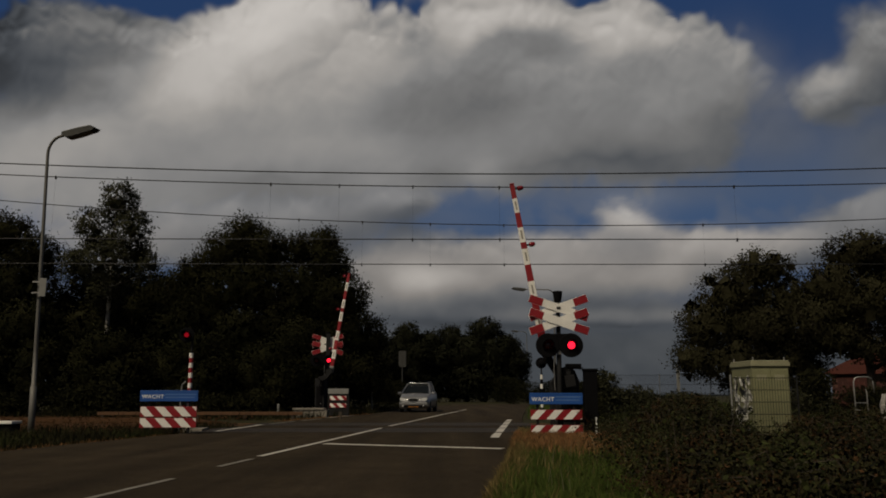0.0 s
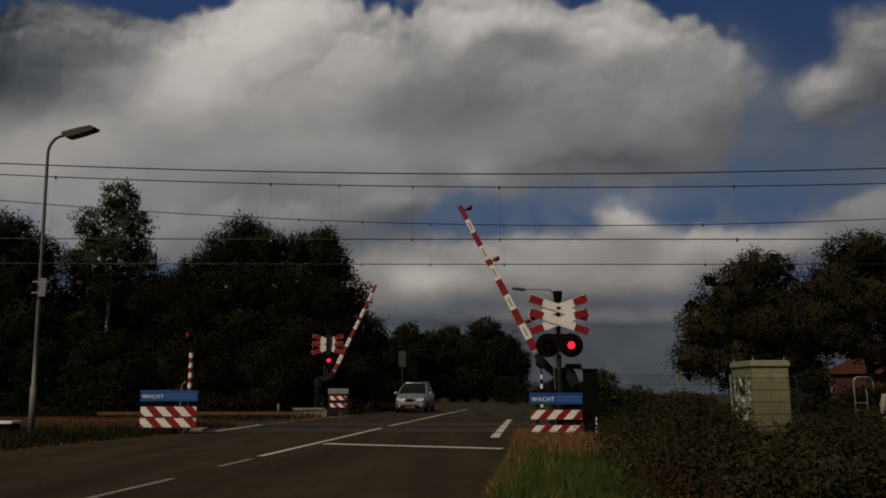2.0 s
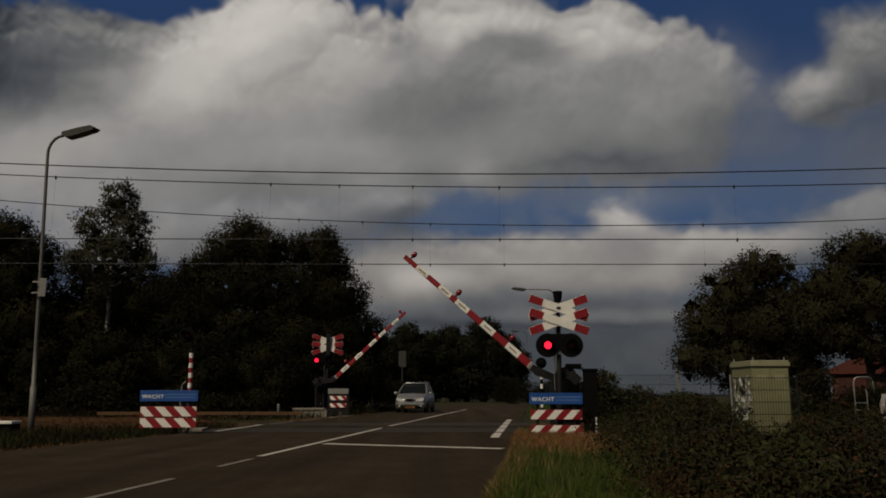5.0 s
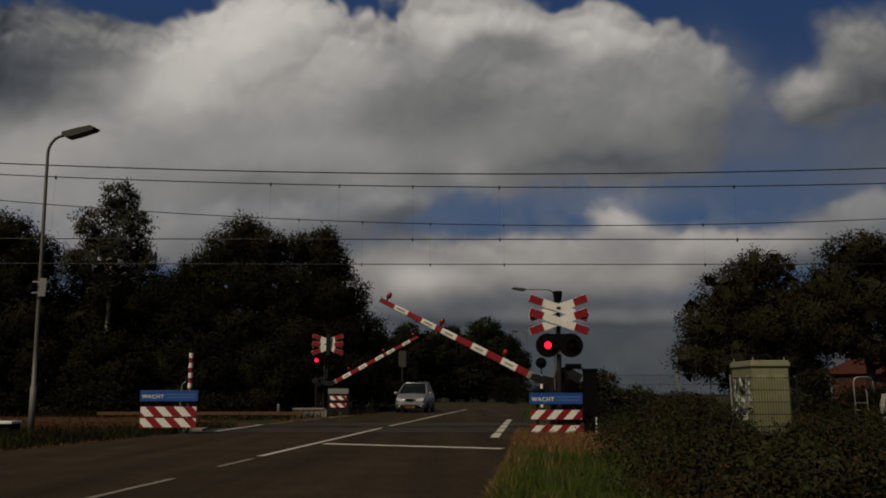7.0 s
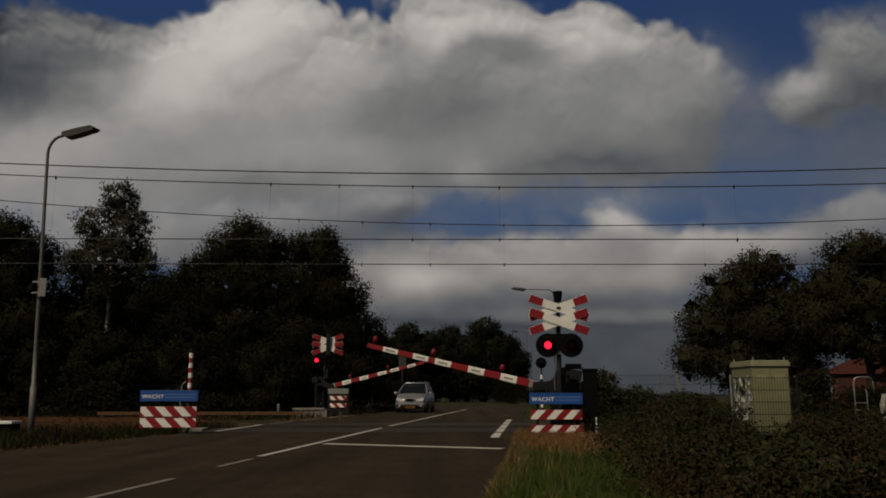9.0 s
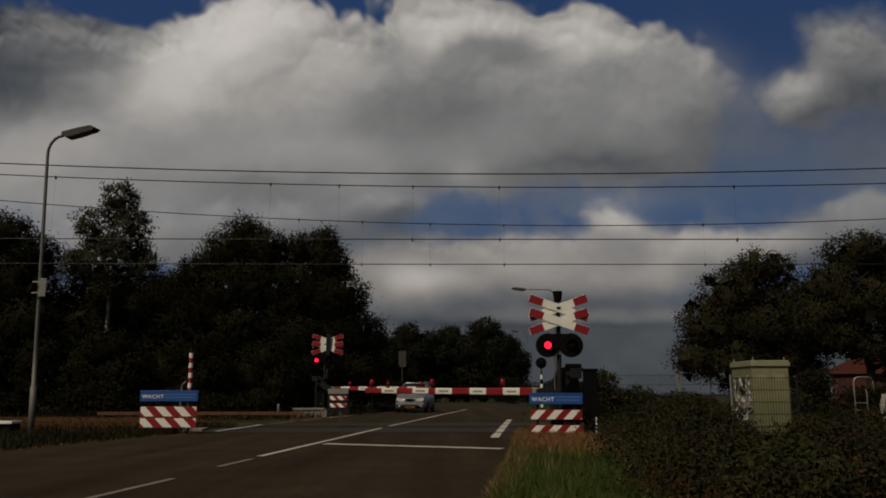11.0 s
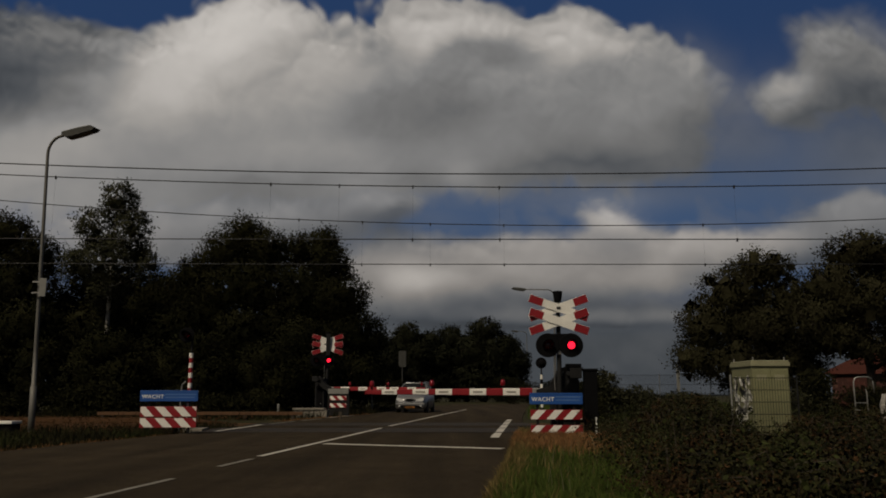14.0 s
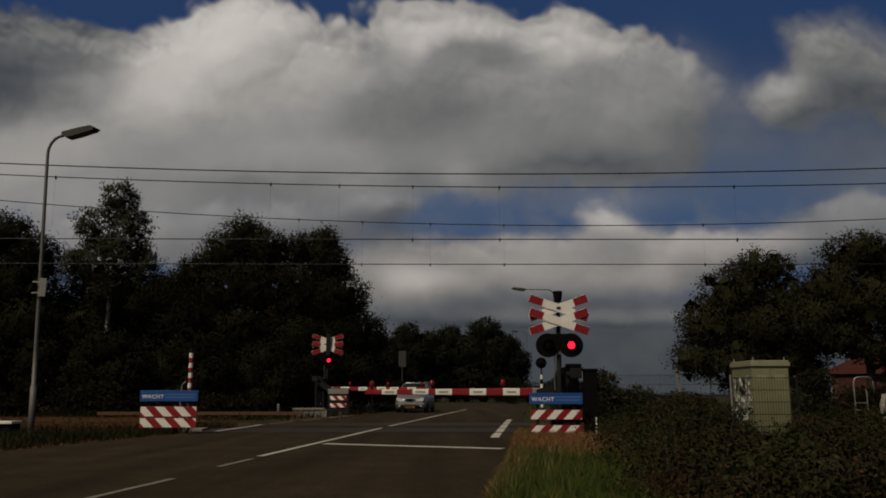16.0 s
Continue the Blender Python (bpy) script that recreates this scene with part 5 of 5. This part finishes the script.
# ---- car ----
def build_car():
    """A silver people carrier; its nose points along local -y."""
    t = thing("car", pose(-1.80, 45.5, 0, 0, 0, -6.5), "silver people carrier waiting on the road with dark windows", "car")
    # sections from nose to tail: y, half width low, half width belt, sill z, belt z
    secs = [(0.00, 0.62, 0.60, 0.30, 0.62), (0.06, 0.76, 0.72, 0.22, 0.74), (0.25, 0.83, 0.78, 0.20, 0.86), (0.75, 0.86, 0.83, 0.20, 0.98), (1.05, 0.87, 0.85, 0.20, 1.03),
            (2.0, 0.87, 0.86, 0.20, 1.04), (3.2, 0.87, 0.86, 0.20, 1.05), (4.0, 0.84, 0.82, 0.24, 1.05), (4.25, 0.76, 0.72, 0.34, 0.98)]
    bm = B()
    rings = []
    for y, wl, wb, zs, zb in secs:
        zm = (zs + zb) / 2
        ring = [(-wl * 0.86, zs), (-wl, zs + 0.10), (-wl - 0.012, zm), (-wb, zb - 0.05), (-wb * 0.9, zb), (-wb * 0.45, zb + 0.022), (0, zb + 0.03)]
        ring = ring + [(-x, z) for x, z in ring[-2::-1]]
        rings.append([bm.verts.new((x, y, z)) for x, z in ring])
    for a, b in zip(rings, rings[1:]):
        for k in range(len(a) - 1):
            bm.faces.new((a[k], a[k + 1], b[k + 1], b[k]))
        bm.faces.new((a[-1], a[0], b[0], b[-1]))
    bm.faces.new(rings[0][::-1])
    bm.faces.new(rings[-1])
    body = part("body", bm, SILVER, t, smooth=True)
    # cabin: a rounded shell of silver pillars and roof with glass set in
    gl = [(1.0, 0.80, 1.03, 0.70, 1.03), (1.85, 0.80, 1.03, 0.60, 1.56), (2.3, 0.80, 1.03, 0.60, 1.61), (3.4, 0.80, 1.03, 0.59, 1.60), (4.0, 0.78, 1.04, 0.57, 1.50), (4.2, 0.74, 1.0, 0.66, 1.02)]
    bm = B()
    prev = None
    for y, w0, z0, w1, z1 in gl:
        row = [bm.verts.new((x, y, z)) for x, z in ((-w0, z0), (-w1, z1 - 0.03), (-w1 * 0.8, z1), (w1 * 0.8, z1), (w1, z1 - 0.03), (w0, z0))]
        if prev:
            for k in range(5):
                bm.faces.new((prev[k], prev[k + 1], row[k + 1], row[k]))
        prev = row
    part("windows", bm, GLASS, t, "dark tinted car windows", smooth=False)
    bm = B()
    bm_box(bm, -0.56, 1.80, 1.575, 0.56, 3.95, 1.655, 0.035)
    part("roof", bm, SILVER, t, smooth=True)
    for s in (-1, 1):
        bm = B()
        bm_tube(bm, [(s * 0.83, 0.98, 1.02), (s * 0.72, 1.45, 1.34), (s * 0.605, 1.86, 1.585)], 0.04, 8)
        part("pillar", bm, SILVER, t)
        for y in (2.3, 3.3):
            bm = B()
            bm_tube(bm, [(s * 0.825, y, 1.03), (s * 0.62, y + 0.03, 1.57)], 0.035, 6)
            part("pillar", bm, SILVER, t)
        bm = B()
        bm_tube(bm, [(s * 0.55, 1.95, 1.66), (s * 0.55, 2.05, 1.70), (s * 0.55, 3.7, 1.70), (s * 0.55, 3.8, 1.66)], 0.018, 6)
        part("roof_rail", bm, CHROME, t)
        bm = B()
        bm_box(bm, -0.10, -0.06, -0.07, 0.10, 0.06, 0.07, 0.035, pose(s * 0.985, 1.18, 1.06))
        mirror = part("mirror", bm, SILVER, t, smooth=True)
        bm = B()
        bm_prism(bm, [(s * 0.36, 0.64), (s * 0.52, 0.60), (s * 0.74, 0.66), (s * 0.77, 0.78), (s * 0.66, 0.81), (s * 0.42, 0.74)], 0.015, 0.10)
        part("headlight", bm, LENS, t, "clear headlight")
        bm = B()
        bm_lathe(bm, [(0.005, -0.02), (0.055, -0.02), (0.06, 0.0), (0.055, 0.03)], 12, pose(s * 0.58, 0.0, 0.36, 90, 0, 0))
        part("fog_lamp", bm, LENS, t)
    bm = B()
    n = 20
    outer = [(0.33 * math.cos(2 * math.pi * k / n), 0.68 + 0.085 * math.sin(2 * math.pi * k / n)) for k in range(n)]
    bm_prism(bm, outer, -0.012, 0.04)
    grille = part("grille_rim", bm, CHROME, t, "bright oval grille rim")
    bm = B()
    bm_prism(bm, [(x * 0.87, 0.68 + (z - 0.68) * 0.72) for x, z in outer], -0.018, 0.03)
    part("grille", bm, BLACK, grille)
    bm = B()
    bm_box(bm, -0.80, -0.035, 0.40, 0.80, 0.12, 0.56, 0.04)
    bumper = part("bumper", bm, SILVER, t)
    bm = B()
    bm_box(bm, -0.62, -0.030, 0.24, 0.62, 0.05, 0.385, 0.02)
    part("air_intake", bm, BLACK, t)
    bm = B()
    bm_box(bm, -0.82, -0.042, 0.555, 0.82, 0.02, 0.575, 0.006)
    part("bumper_strip", bm, DARK, bumper)
    bm = B()
    bm_box(bm, -0.26, -0.052, 0.265, 0.26, -0.028, 0.345, 0.004)
    plate = part("plate", bm, PLATE, t, "yellow plate with a dark bar")
    bm = B()
    bm_box(bm, -0.19, -0.056, 0.288, 0.19, -0.051, 0.322)
    part("plate_bar", bm, BLACK, plate)
    for s in (-1, 1):
        bm = B()
        bm_tube(bm, [(s * 0.05, 1.02, 1.055), (s * 0.45, 1.12, 1.11)], 0.012, 5)
        part("wiper", bm, BLACK, t)
        for y in (0.82, 3.50):
            bm = B()
            bm_lathe(bm, [(0.20, -0.10), (0.29, -0.10), (0.315, -0.07), (0.315, 0.07), (0.29, 0.10), (0.20, 0.10)], 24, pose(s * 0.78, y, 0.315, 0, 90, 0))
            wheel = part("wheel", bm, TYRE, t, smooth=False)
            bm = B()
            bm_lathe(bm, [(0.03, -0.085), (0.20, -0.075), (0.21, 0.075), (0.03, 0.085)], 20, pose(s * 0.78, y, 0.315, 0, 90, 0))
            part("rim", bm, GALV, wheel)
    return t


car = build_car()


# ---- relay box, mesh fence, house and clutter ----
def relay_box():
    t = thing("relay_box", pose(7.11, 18.0, 0), "pale green metal relay box with sprayed graffiti behind mesh", "relay box")
    w, d = 0.40, 1.25
    bm = B()
    bm_box(bm, -w, 0, -0.1, w, d, 1.60, 0.012)
    part("body", bm, CABGREEN, t)
    bm = B()
    bm_box(bm, -w - 0.03, -0.04, 1.60, w + 0.03, d + 0.04, 1.685, 0.012)
    part("roof", bm, CABTOP, t, "pale overhanging roof plate")
    bm = B()
    bm_box(bm, -w - 0.015, -0.02, 1.685, w + 0.015, d + 0.02, 1.73, 0.02)
    part("roof_cap", bm, CABTOP, t)
    for x, y in ((-w, 0.02), (w - 0.12, 0.02), (-w, d - 0.05)):
        bm = B()
        bm_tube(bm, [(x + 0.05, y, 1.72), (x + 0.05, y, 1.80)], 0.014, 6)
        part("lifting_lug", bm, GALV, t)
    for x0, x1 in ((-w + 0.02, -0.006), (0.006, w - 0.02)):
        bm = B()
        bm_box(bm, x0, -0.012, 0.06, x1, 0.004, 1.52, 0.005)
        door = part("door", bm, CABGREEN, t)
        bm = B()
        bm_box(bm, (x0 + x1) / 2 - 0.11, -0.016, 1.30, (x0 + x1) / 2 + 0.11, -0.011, 1.42)
        part("louvre", bm, CABTOP, door)
    # sprayed strokes on the side
    rng = np.random.RandomState(3)
    for k in range(30):
        y0, z0 = rng.uniform(0.2, 1.1), rng.uniform(0.25, 1.3)
        pts = [(-w - 0.002, y0, z0)]
        for j in range(4):
            y0 = min(1.15, max(0.08, y0 + rng.uniform(-0.16, 0.16)))
            z0 = min(1.38, max(0.15, z0 + rng.uniform(-0.2, 0.2)))
            pts.append((-w - 0.002, y0, z0))
        bm = B()
        bm_tube(bm, pts, 0.004 if k % 3 else 0.006, 4)
        for a, b in zip(pts, pts[1:]):
            va, vb = Vector(a), Vector(b)
            dd = (vb - va).normalized()
            nn = Vector((0, -dd.z, dd.y)) * 0.055
            q = [va + nn, va - nn, vb - nn, vb + nn]
            o = Vector((-0.003, 0, 0))
            bm.faces.new([bm.verts.new(p + o) for p in q])
        part("graffiti_stroke", bm, GRAFFITI_W if k % 5 else GRAFFITI_K, t)


relay_box()


def mesh_panel(m, width, height, label, nx, nz, group="mesh fence panels"):
    """A welded wire panel between two posts."""
    t = thing("mesh_fence", m, label, "mesh fence", group)
    for x in (0, width):
        bm = B()
        bm_tube(bm, [(x, 0, -0.2), (x, 0, height + 0.05)], 0.02, 8)
        part("post", bm, GREYPAINT if x == 0 else DARK, t)
    bm = B()
    for k in range(1, nx):
        x = width * k / nx
        bm_tube(bm, [(x, 0, 0.05), (x, 0, height)], 0.004, 4)
    tagged(part("wire_infill", bm, DARK, t), kind="stuff")
    for k in range(nz + 1):
        z = 0.08 + (height - 0.10) * k / nz
        bm = B()
        bm_tube(bm, [(0, -0.008, z), (width, -0.008, z)], 0.0075, 5)
        part("rail_wire", bm, DARK, t)
    return t


mesh_panel(pose(6.10, 17.6, 0), 1.40, 1.36, "dark welded mesh panel before the relay box", 24, 5)
for k in range(4):
    mesh_panel(pose(8.2 + 2.5 * k, 41.0, 0), 2.5, 1.95, "dark welded mesh fence along the railway", 40, 4)


def steel_frame():
    t = thing("steel_frame", pose(8.21, 16.6, 0), "bent galvanised tube frame with rungs standing in the brambles", "tube frame")
    bm = B()
    bm_tube(bm, [(0, 0, -0.2), (0, 0, 1.24), (0.03, 0, 1.31), (0.09, 0, 1.34), (0.30, 0, 1.34), (0.36, 0, 1.31), (0.39, 0, 1.24), (0.40, 0, 1.03)], 0.013, 8)
    part("hoop", bm, GALV, t, smooth=True)
    bm = B()
    bm_tube(bm, [(0.245, 0, -0.2), (0.245, 0, 1.05), (0.225, 0, 1.10)], 0.012, 8)
    part("upright", bm, GALV, t)
    for z in (0.30, 0.69, 0.83):
        bm = B()
        bm_tube(bm, [(0, 0, z), (0.245, 0, z)], 0.009, 6)
        part("rung", bm, GALV, t)


steel_frame()


def birch_stem():
    t = thing("birch_stump", pose(8.25, 15.6, 0), "pale peeling birch stem beside the tube frame", "birch stem")
    bm = B()
    bm_tube(bm, [(0, 0, -0.1), (0.03, 0, 0.4), (-0.02, 0, 0.8), (0.03, 0, 1.0)], [0.075, 0.065, 0.06, 0.045], 10)
    part("stem", bm, BIRCH, t, smooth=True)


birch_stem()


def brick_house():
    t = thing("house", pose(22.6, 45.4, 0, 0, 0, -27), "low red brick house with a red tiled roof behind the trees", "house")
    bm = B()
    bm_box(bm, -1.2, 0.02, -0.1, 4.6, 6.0, 2.15)
    wall = part("wall", bm, MORTAR, t)
    bm = B()
    bm_prism(bm, [(-1.5, 2.1), (4.9, 2.1), (4.9, 2.25), (1.7, 3.8), (-1.5, 2.25)], -0.2, 6.2)
    part("roof", bm, ROOFTILE, t)
    bm = B()
    bm_box(bm, -0.25, -0.02, 0, 0.25, 0.02, 0.15)
    src = mesh_of("brick", bm, BRICK)
    for r in range(14):
        for k in range(11):
            x = -1.18 + 0.53 * k + (0.26 if r % 2 else 0)
            if x + 0.5 > 4.6:
                continue
            ob = new("brick", src)
            ob.parent = wall
            ob.matrix_basis = pose(x + 0.25, 0.02, 0.152 * r)


brick_house()


def clutter():
    # concrete plinth beyond the tracks
    t = thing("concrete_plinth", pose(-5.98, 38.0, 0), "low grey concrete plinth beside the far track", "concrete plinth")
    bm = B()
    bm_box(bm, -0.75, -0.4, -0.1, 0.75, 0.5, 0.30, 0.03)
    part("block", bm, CONCRETE, t)
    bm = B()
    bm_box(bm, -0.80, -0.45, 0.30, 0.60, 0.55, 0.38, 0.02)
    part("slab", bm, CONCRETE, t)
    t = thing("marker_post", pose(-4.1, 48.0, 0), "short white reflector post on the far verge", "marker post")
    bm = B()
    bm_box(bm, -0.045, -0.04, -0.1, 0.045, 0.04, 1.25, 0.015)
    part("shaft", bm, GREYPAINT, t)
    bm = B()
    bm_box(bm, -0.035, -0.046, 0.75, 0.035, -0.039, 1.2)
    part("reflector", bm, WHITE, t)
    t = thing("marker_post", pose(-7.6, 38.5, 0), "short white reflector post beside the plinth", "marker post")
    bm = B()
    bm_box(bm, -0.05, -0.04, -0.1, 0.05, 0.04, 0.55, 0.015)
    part("shaft", bm, GREYPAINT, t)
    # white board lying by the lamp post
    t = thing("cable_trough_lid", pose(-11.42, 21.9, 0), "pale concrete lid on a dark box by the lamp post", "cable box")
    bm = B()
    bm_box(bm, -0.26, -0.22, -0.1, 0.26, 0.22, 0.24, 0.02)
    part("box", bm, BLACK, t)
    bm = B()
    bm_box(bm, -0.30, -0.28, 0.24, 0.28, 0.26, 0.31, 0.015)
    part("lid", bm, WHITE, t)
    t = thing("marker_post", pose(11.34, 40.0, 0), "tall white post behind the mesh fence", "marker post")
    bm = B()
    bm_box(bm, -0.07, -0.05, -0.1, 0.07, 0.05, 2.2, 0.015)
    part("shaft", bm, GREYPAINT, t)
    # far direction board
    t = thing("road_sign", pose(-3.05, 62.0, 0), "grey back of a road sign on a thin pole", "road sign")
    bm = B()
    bm_tube(bm, [(0, 0, -0.2), (0, 0, 4.2)], 0.04, 8)
    part("pole", bm, DULLGREY, t)
    bm = B()
    bm_box(bm, -0.28, -0.02, 3.0, 0.28, 0.02, 4.2, 0.01)
    part("plate", bm, DULLGREY, t)
    # low rails beside the track
    t = thing("guard_rail", pose(-13.6, 33.4, 0), "low rusty timber guard rail beyond the far track", "guard rail")
    for k in range(6):
        bm = B()
        bm_box(bm, k * 1.9 - 0.06, -0.06, -0.1, k * 1.9 + 0.06, 0.06, 0.30, 0.01)
        part("post", bm, BARK, t)
    bm = B()
    bm_box(bm, -0.2, -0.09, 0.18, 8.0, -0.05, 0.31, 0.01)
    part("beam", bm, mat("rusty_beam", (0.11, 0.050, 0.020), 0.8, vary=0.4, scale=3), t)
    t = thing("kerb_slab", pose(-6.85, 23.4, 0, 0, 0, 4), "pale concrete kerb slab at the road edge", "kerb slab")
    bm = B()
    bm_box(bm, -0.30, -0.45, -0.1, 0.22, 0.45, 0.07, 0.015)
    part("slab", bm, CONCRETE, t)
    t = thing("pipe_post", pose(-6.95, 21.9, 0), "thin grey pipe behind the blue board", "pipe")
    bm = B()
    bm_tube(bm, [(0.05, 0, -0.2), (0.05, 0, 1.0), (0.07, 0, 1.25), (0.16, 0, 1.33)], 0.018, 6)
    part("tube", bm, GALV, t)


clutter()


# ---- motion ----
def motions():
    angles = [(0.0, 80.0), (0.5, 76.3), (1.0, 72.3), (1.5, 67.7), (2.0, 63.3), (2.5, 59.6), (3.0, 55.5), (3.5, 51.6), (4.0, 48.1), (4.2, 46.7), (5.3, 39.1),
              (6.3, 31.6), (6.5, 30.2), (7.0, 26.8), (7.5, 23.7), (8.0, 20.5), (8.5, 16.9), (9.0, 13.2), (9.2, 11.7), (10.0, 6.4), (10.6, 2.6), (11.0, 0.4), (11.3, 0.0), (16.0, 0.0)]
    walk(near_boom, [(t, pose(*NEAR_PIVOT, 0, -a, NEAR_TURN)) for t, a in angles])
    walk(far_boom, [(t, pose(*FAR_PIVOT, 0, -a, FAR_TURN)) for t, a in angles])
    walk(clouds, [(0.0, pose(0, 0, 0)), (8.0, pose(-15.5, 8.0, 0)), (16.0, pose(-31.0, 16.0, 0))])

    d = Vector((math.sin(radians(6.5)), math.cos(radians(6.5)), 0))
    walk(car, [(t, pose(-1.80 + d.x * s, 45.5 + d.y * s, 0, 0, 0, -6.5)) for t, s in ((0.0, 1.25), (0.4, 0.75), (0.8, 0.32), (1.2, 0.06), (1.5, 0.0), (16.0, 0.0))])

    def flash(lens, first, period, lit_first, on=0.27):
        """Turns a lens so that its lit side shows for a while in each period."""
        place = lens.matrix_basis.copy()
        step = 1 / FPS
        events = []
        k = -1
        while True:
            c = first + period * k
            a, b = c - on / 2, c + on / 2
            if a > 16.0:
                break
            events += [(a, 1), (b, 0)]
            k += 1
        state = 0
        rows = []
        for t, s in events:
            s = s if lit_first else 1 - s
            u = 0.0 if s else 176.0
            if t <= 0.0:
                state = s
                continue
            if not rows:
                rows.append((0.0, 0.0 if state else 176.0))
            if t > 15.9:
                continue
            v = 176.0 - u
            rows += [(t - step, v), (t, 88.0), (t + step, u)]
        rows.append((16.0, rows[-1][1]))
        walk(lens, [(t, place @ pose(0, 0, 0, 0, 0, d)) for t, d in rows])

    for left, right in (near_lenses, far_lenses):
        flash(right, 0.1, 0.6615, True)
        flash(left, 0.1, 0.6615, False)
    flash(left_lens, 0.12, 0.6690, True, 0.24)


motions()
